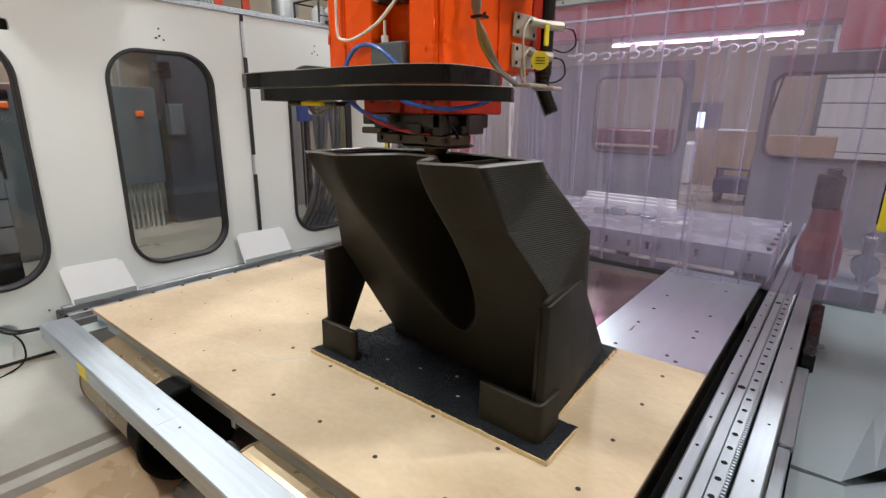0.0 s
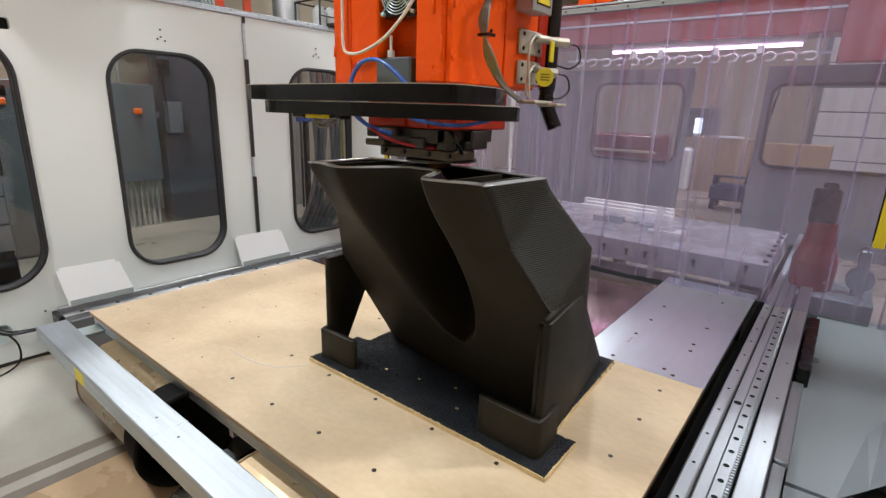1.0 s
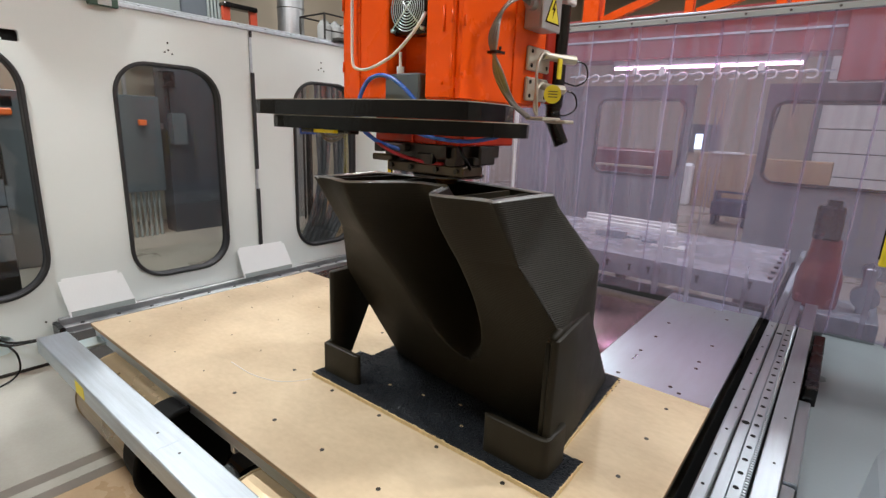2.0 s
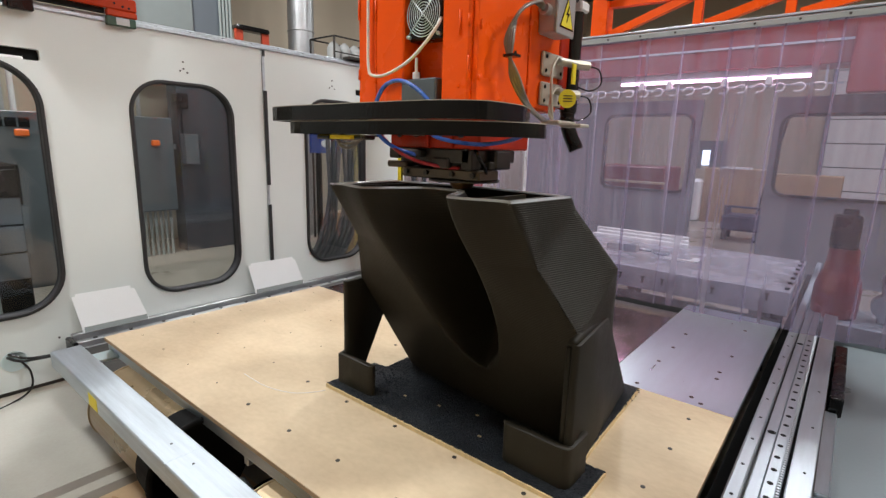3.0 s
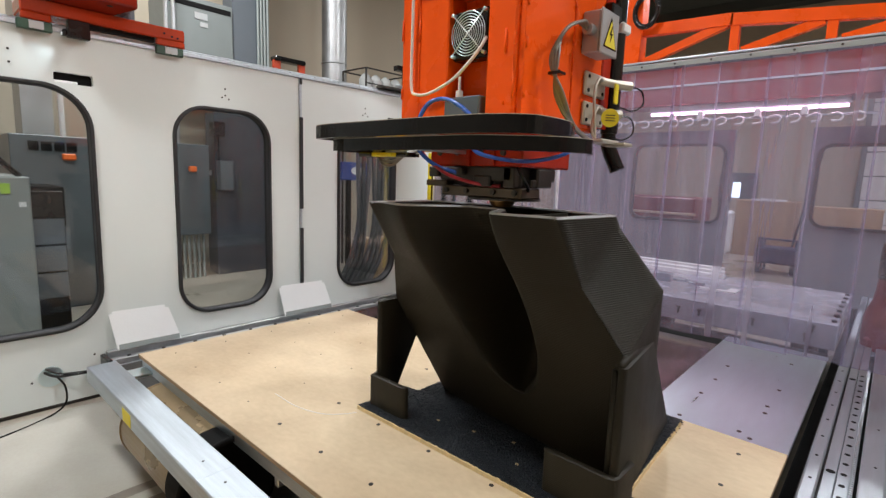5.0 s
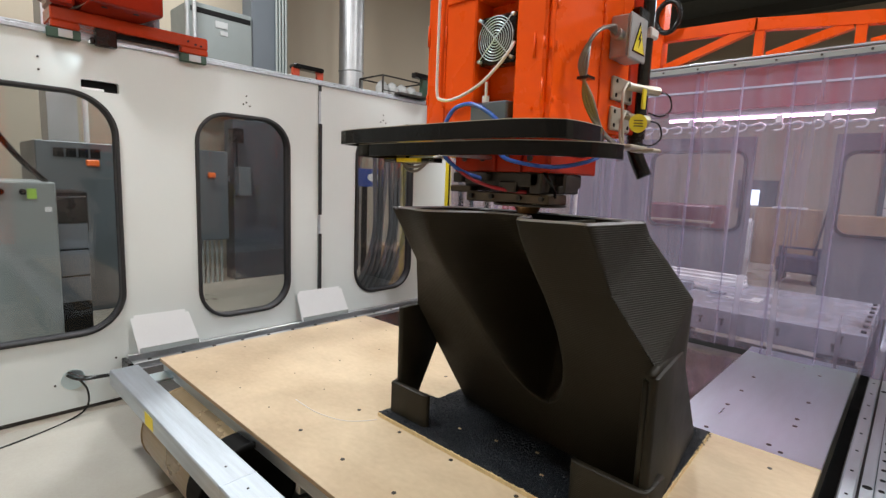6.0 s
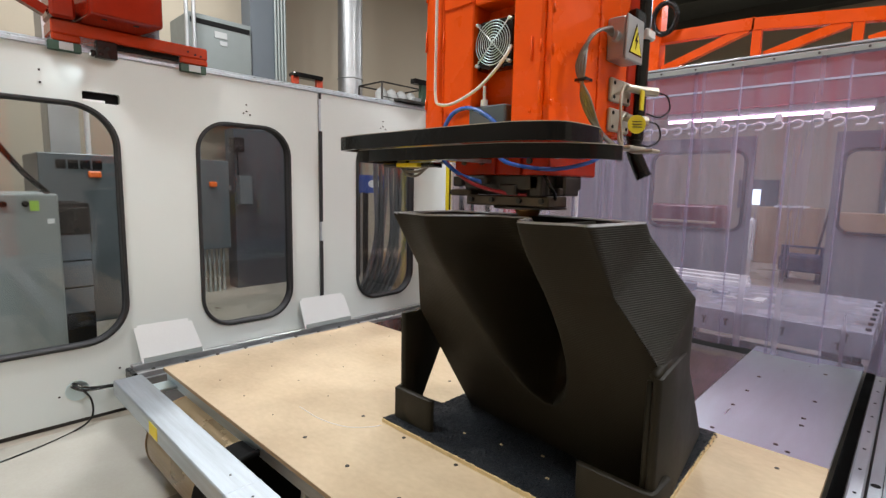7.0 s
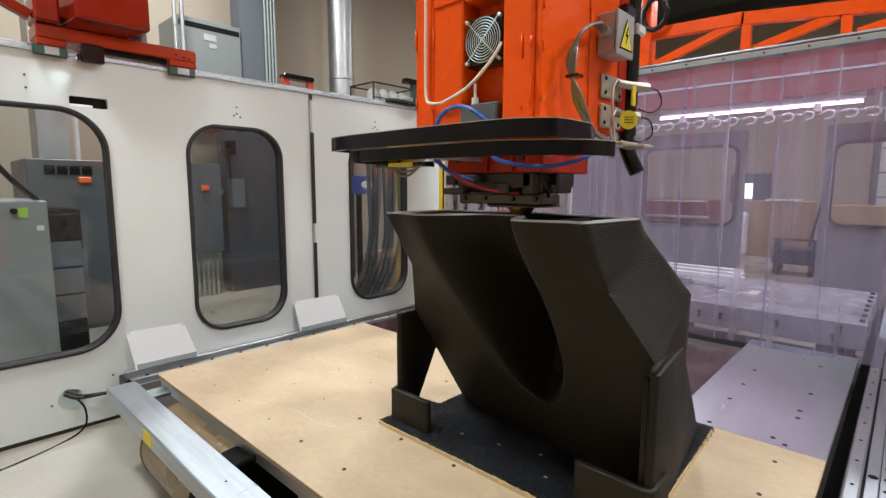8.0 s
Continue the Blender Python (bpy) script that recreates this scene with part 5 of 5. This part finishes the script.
thing("tall_panel", boxes((-4.95, -4.7, 1.53, 2.3, FLOOR, 1.55), bevel=0.006), mat("dark_slate_panel", (0.045, 0.056, 0.066), 0.4, vary=0.1), "dark slate machine panel", "panel")
tf = thing("transformer", boxes((-5.599, -5.0, 1.17, 1.93, 1.8, 2.875), bevel=0.008), mat("transformer_paint", (0.20, 0.225, 0.22), 0.4, vary=0.06), "grey transformer housing on the hall wall", "transformer")
part("slot", boxes((-5.0, -4.995, 1.19, 1.91, 2.76, 2.82)), M_DARK, tf, "dark vent slot")
part("label", boxes((-4.998, -4.992, 1.47, 1.62, 2.64, 2.715), (-4.998, -4.992, 1.53, 1.62, 2.56, 2.61)), M_ZINC, tf, "illegible white label bars")
duct = thing("duct", rods(((-4.8, 3.32, FLOOR), (-4.8, 3.32, ROOF), 0.175, None), seg=32), M_GALV, "galvanised round ventilation duct", "duct", smooth=False)
for z in (0.9, 2.42, 3.9):
    bm = bmesh.new()
    sweep(bm, [Vector((-4.8 + 0.18 * math.cos(a * math.pi / 16), 3.32 + 0.18 * math.sin(a * math.pi / 16), z)) for a in range(32)], disc(0.008, 6), closed=True, up=(0, 0, 1))
    part("collar", bm, M_GALV, duct, smooth=True)
M_LADDER = mat("red_fibreglass", (0.52, 0.06, 0.02), 0.4, vary=0.1)
lad = thing("step_ladder", None, None, "orange fibreglass step ladder with black cap", "ladder")
part("cap", boxes((-3.16, -3.05, 1.41, 1.74, 1.92, 1.962), bevel=0.012), M_BLACK, lad, "black plastic cap")
for y in (1.445, 1.71):
    bm = bmesh.new()
    sweep(bm, [Vector((-3.06, y, FLOOR)), Vector((-3.1, y, 1.925))], rect(0.07, 0.03))
    part("rail", bm, M_LADDER, lad)
    bm = bmesh.new()
    sweep(bm, [Vector((-3.36, y + 0.12, FLOOR)), Vector((-3.14, y + 0.02, 1.925))], rect(0.05, 0.03))
    part("rail", bm, M_LADDER, lad)
for k in range(6):
    part("tread", boxes((-3.14, -3.07, 1.435, 1.73, -0.12 + k * 0.31, -0.09 + k * 0.31)), M_ALU, lad)
cage = thing("cylinder_cage", None, None, "wire cage holding white gas cylinders on a stand", "cage")
for x in (-4.45, -3.95):
    for y in (3.22, 3.96):
        part("post", rods(((x, y, FLOOR), (x, y, 2.27), 0.014, None), seg=8), M_DSTEEL, cage)
for a, b, r in (((-4.45, 3.22), (-3.95, 3.22), 0.011), ((-4.45, 3.96), (-3.95, 3.96), 0.011), ((-4.45, 3.22), (-4.45, 3.96), 0.011), ((-3.95, 3.22), (-3.95, 3.96), 0.011)):
    part("bar", rods(((*a, 2.27), (*b, 2.27), r, None), seg=8), M_DSTEEL, cage)
part("bar", rods(((-3.95, 3.22, 2.08), (-3.95, 3.96, 2.08), 0.008, None), seg=8), M_DSTEEL, cage)
part("shelf", boxes((-4.47, -3.93, 3.20, 3.98, 1.50, 1.53)), M_DSTEEL, cage)
cyl = bmesh.new()
rod(cyl, (0, 0, 0), (0, 0, 0.62), 0.086, None, 20)
rod(cyl, (0, 0, 0.62), (0, 0, 0.68), 0.086, 0.05, 20)
rod(cyl, (0, 0, 0.68), (0, 0, 0.70), 0.028, None, 10)
cyl_ob = thing("gas_cylinder", cyl, mat("cylinder_paint", (0.44, 0.45, 0.44), 0.4, vary=0.08), "white gas cylinder standing in the cage", "gas cylinder", "gas cylinders")
for k in range(4):
    m = pose(-4.1, 3.33 + k * 0.178, 1.53)
    if k:
        copy_thing(cyl_ob, m)
    else:
        cyl_ob.matrix_basis = m
hs = thing("hose_bundle", None, None, "bundle of grey hoses hanging behind the window", "hoses")
for k in range(7):
    bm = bmesh.new()
    y = 2.15 + k * 0.07
    hose(bm, [(-2.75, y, 1.36), (-2.75, y + 0.01, 0.9), (-2.72, y - 0.03 * (k % 3), 0.4), (-2.7, y - 0.12, 0.02), (-2.68, y - 0.3, -0.25), (-2.6, y - 0.5, FLOOR + 0.03)], 0.024, 6, 10)
    part("hose", bm, M_HOSEGREY, hs, smooth=True)
part("hanger", boxes((-2.78, -2.72, 2.05, 2.7, 1.35, 1.38), (-2.78, -2.72, 2.68, 2.72, FLOOR, 1.36)), M_STEEL, hs)
bs = thing("blue_sign", boxes((-3.62, -3.58, 2.56, 3.02, 0.80, 1.02), bevel=0.004), M_BLUE, "blue sign with a white oval on a post", "sign")
part("post", boxes((-3.66, -3.62, 2.68, 2.74, FLOOR, 1.0)), M_DSTEEL, bs)
bm = bmesh.new()
slab(bm, [(0.075 * math.cos(a * math.pi / 16), 0.05 * math.sin(a * math.pi / 16)) for a in range(32)], [], lambda u, v: Vector((-3.579, 2.80 + 1.3 * u, 0.915 + v)), Vector((0.002, 0, 0)))
part("oval", bm, M_PLATE, bs, "white oval mark")
thing("carton", boxes((-3.5, -3.1, 2.75, 3.1, FLOOR, 0.1), bevel=0.006), M_CARTON, "brown carton standing behind the enclosure", "carton", "cartons")
bm = bmesh.new()
hose(bm, [(-2.25, -1.2, 1.9), (-2.32, -0.98, 1.35), (-2.4, -0.76, 0.98), (-2.5, -0.6, 0.801)], 0.016)
thing("cable", bm, M_BLACK, "thick black cable running down to the control cabinet", "cable", smooth=True)

# gantry carriage on top of the enclosure wall
gc = thing("gantry_carriage", None, None, "red gantry carriage riding on the enclosure top rail", "gantry carriage")
M_GREEN = mat("green_block", (0.03, 0.07, 0.045), 0.4)
part("skid", boxes((-1.92, -1.738, -0.65, 0.09, 1.602, 1.667), (-1.766, -1.738, -0.65, -0.53, 1.567, 1.602), (-1.766, -1.738, -0.06, 0.09, 1.567, 1.602), bevel=0.006), M_SKID, gc, "glossy orange-red skid")
bm = bmesh.new()
low = [(-1.745, -0.535), (-1.745, -0.262), (-1.96, -0.262), (-1.96, -0.535)]
mid = [(-1.625, -0.505), (-1.625, -0.18), (-1.97, -0.18), (-1.97, -0.55)]
rings = [[bm.verts.new((x, y, z)) for x, y in ring] for ring, z in ((low, 1.668), (mid, 1.70), (mid, 2.1))]
for a, b in zip(rings, rings[1:]):
    for i in range(4):
        bm.faces.new((a[i], a[(i + 1) % 4], b[(i + 1) % 4], b[i]))
bm.faces.new(rings[0][::-1])
bm.faces.new(rings[2])
bmesh.ops.recalc_face_normals(bm, faces=bm.faces)
bmesh.ops.bevel(bm, geom=list(bm.edges), offset=0.008, segments=2, affect="EDGES", profile=0.5)
part("body", bm, M_CARR, gc, "glossy red housing with a tapered underside")
part("front_block", boxes((-1.90, -1.70, -0.655, -0.552, 1.668, 1.80), bevel=0.012), M_CARR, gc)
bm = bmesh.new()
sweep(bm, [Vector((-1.78, -0.66, 1.70)), Vector((-1.78, -0.76, 1.75)), Vector((-1.78, -1.1, 2.0))], rect(0.05, 0.045))
part("brace", bm, M_CARR, gc, "slanting red brace")
for y0, y1 in ((-0.665, -0.528), (-0.062, 0.082)):
    part("slide_block", boxes((-1.768, -1.74, y0, y1, 1.52, 1.566), bevel=0.004), M_GREEN, gc, "dark green slide block")
    part("end_cap", boxes((-1.74, -1.736, y0 + 0.045, y1 - 0.035, 1.526, 1.562)), M_ZINC, gc)
part("motor", boxes((-1.766, -1.725, -0.47, -0.375, 1.515, 1.601), bevel=0.004), M_BLACK, gc, "black drive block")
# shade between skid and rail, made as a near-black strip
part("shadow_gap", boxes((-1.80, -1.766, -0.375, -0.062, 1.58, 1.601)), M_DARK, gc, "black strip for the shade under the skid")
part("bumper", boxes((-2.05, -1.92, -0.17, -0.10, 1.667, 1.86), bevel=0.03), M_COLUMN, gc, "dark grey drive housing")
part("label", boxes((-1.92, -1.915, -0.165, -0.13, 1.80, 1.83)), M_PLATE, gc, "illegible white label")
for y, z in ((-0.02, 1.632), (0.02, 1.622), (0.05, 1.618)):
    part("bolt", rods(((-1.738, y, z), (-1.735, y, z), 0.006, None), seg=8), M_DARK, gc)
for y in (-0.44, -0.30):
    part("bolt", rods(((-1.66, y, 1.688), (-1.66, y, 1.69), 0.014, None), seg=10), M_DARK, gc)
led = thing("work_lamp", boxes((-1.764, -1.735, -0.49, -0.471, 1.52, 1.55), bevel=0.004), M_BLACK, "small LED work lamp under the carriage", "lamp")
part("lens", boxes((-1.76, -1.74, -0.493, -0.491, 1.524, 1.535)), M_SPOT, led, "bright LED lens")
sl = bpy.data.lights.new("work_light", "SPOT")
sl.energy, sl.color, sl.spot_size, sl.spot_blend, sl.shadow_soft_size = 3.0, (0.80, 0.93, 1.0), radians(48), 1.0, 0.006
new("work_light", sl).matrix_world = look((-1.702, -0.425, 1.508), (-1.79, -0.72, 1.33))

# cable-chain bracket on the enclosure top
br = thing("chain_bracket", boxes((-1.82, -1.74, 1.60, 1.92, 1.578, 1.60), bevel=0.003), M_DSTEEL, "dark steel bracket on the enclosure top rail", "bracket")
part("upright", boxes((-1.80, -1.76, 1.86, 1.92, 1.60, 1.745), bevel=0.003), M_GREEN, br, "dark green upright")
part("bar", boxes((-1.81, -1.75, 1.775, 1.955, 1.745, 1.785), bevel=0.003), M_BLACK, br)
part("block", boxes((-1.80, -1.75, 1.78, 1.85, 1.60, 1.63), bevel=0.003), M_STEEL, br)

# black cable wheel on the truss post
wheel = bmesh.new()
sweep(wheel, [Vector((0.16 + 0.07 * math.cos(a * math.pi / 16), 2.06, 1.93 + 0.09 * math.sin(a * math.pi / 16))) for a in range(32)], disc(0.016, 8), closed=True, up=(0, 1, 0))
part("wheel", wheel, M_BLACK, truss, "black cable wheel", smooth=True)

# floor beside the machine: pale painted panels, taupe joints and a tan board
M_FPANEL = mat("floor_panel_paint", (0.43, 0.42, 0.37), 0.22, vary=0.14, scale=1.1, bump=0.01, second=(0.34, 0.32, 0.275))
M_JOINT = mat("taupe_floor_joint", (0.20, 0.175, 0.145), 0.4, vary=0.2, scale=3, bump=0.02)
M_TAN = mat("tan_floor_board", (0.50, 0.36, 0.22), 0.3, vary=0.15, scale=1.5, bump=0.02, second=(0.36, 0.25, 0.15))
for x0, x1 in ((-1.72, -0.752), (-0.692, -0.632)):
    thing("floor_panel", boxes((x0, x1, -3.6, -0.2, FLOOR, FLOOR + 0.004), bevel=0.0015), M_FPANEL, "pale grey painted floor panel beside the machine", "floor panel", "floor panels", kind="structure")
for x0, x1 in ((-0.752, -0.692), (-0.632, -0.572)):
    thing("floor_joint", boxes((x0 + 0.0005, x1 - 0.0005, -3.6, -0.2, FLOOR, FLOOR + 0.003)), M_JOINT, "taupe joint strip between the floor panels", "floor joint", "floor joints", kind="structure")
thing("floor_board", boxes((-0.572, 1.2, -3.6, -0.2, FLOOR, FLOOR + 0.004), bevel=0.0015), M_TAN, "tan floor board under the beam", "floor board", kind="structure")

# gantry bridge that carries the head, from the carriage to a leg on the far side
gb2 = thing("gantry_bridge", boxes((-1.95, 5.2, -0.40, -0.12, 2.62, 2.92), bevel=0.01), M_ORANGE, "orange gantry bridge carrying the extruder head", "gantry bridge")
part("leg", boxes((5.0, 5.2, -0.36, -0.16, FLOOR, 2.62), bevel=0.008), M_ORANGE, gb2)
part("leg", boxes((-1.94, -1.72, -0.39, -0.19, 2.101, 2.62), bevel=0.008), M_ORANGE, gb2)
part("saddle", boxes((0.28, 0.68, -0.12, 0.38, 2.602, 2.70), bevel=0.006), M_ORANGE, gb2)
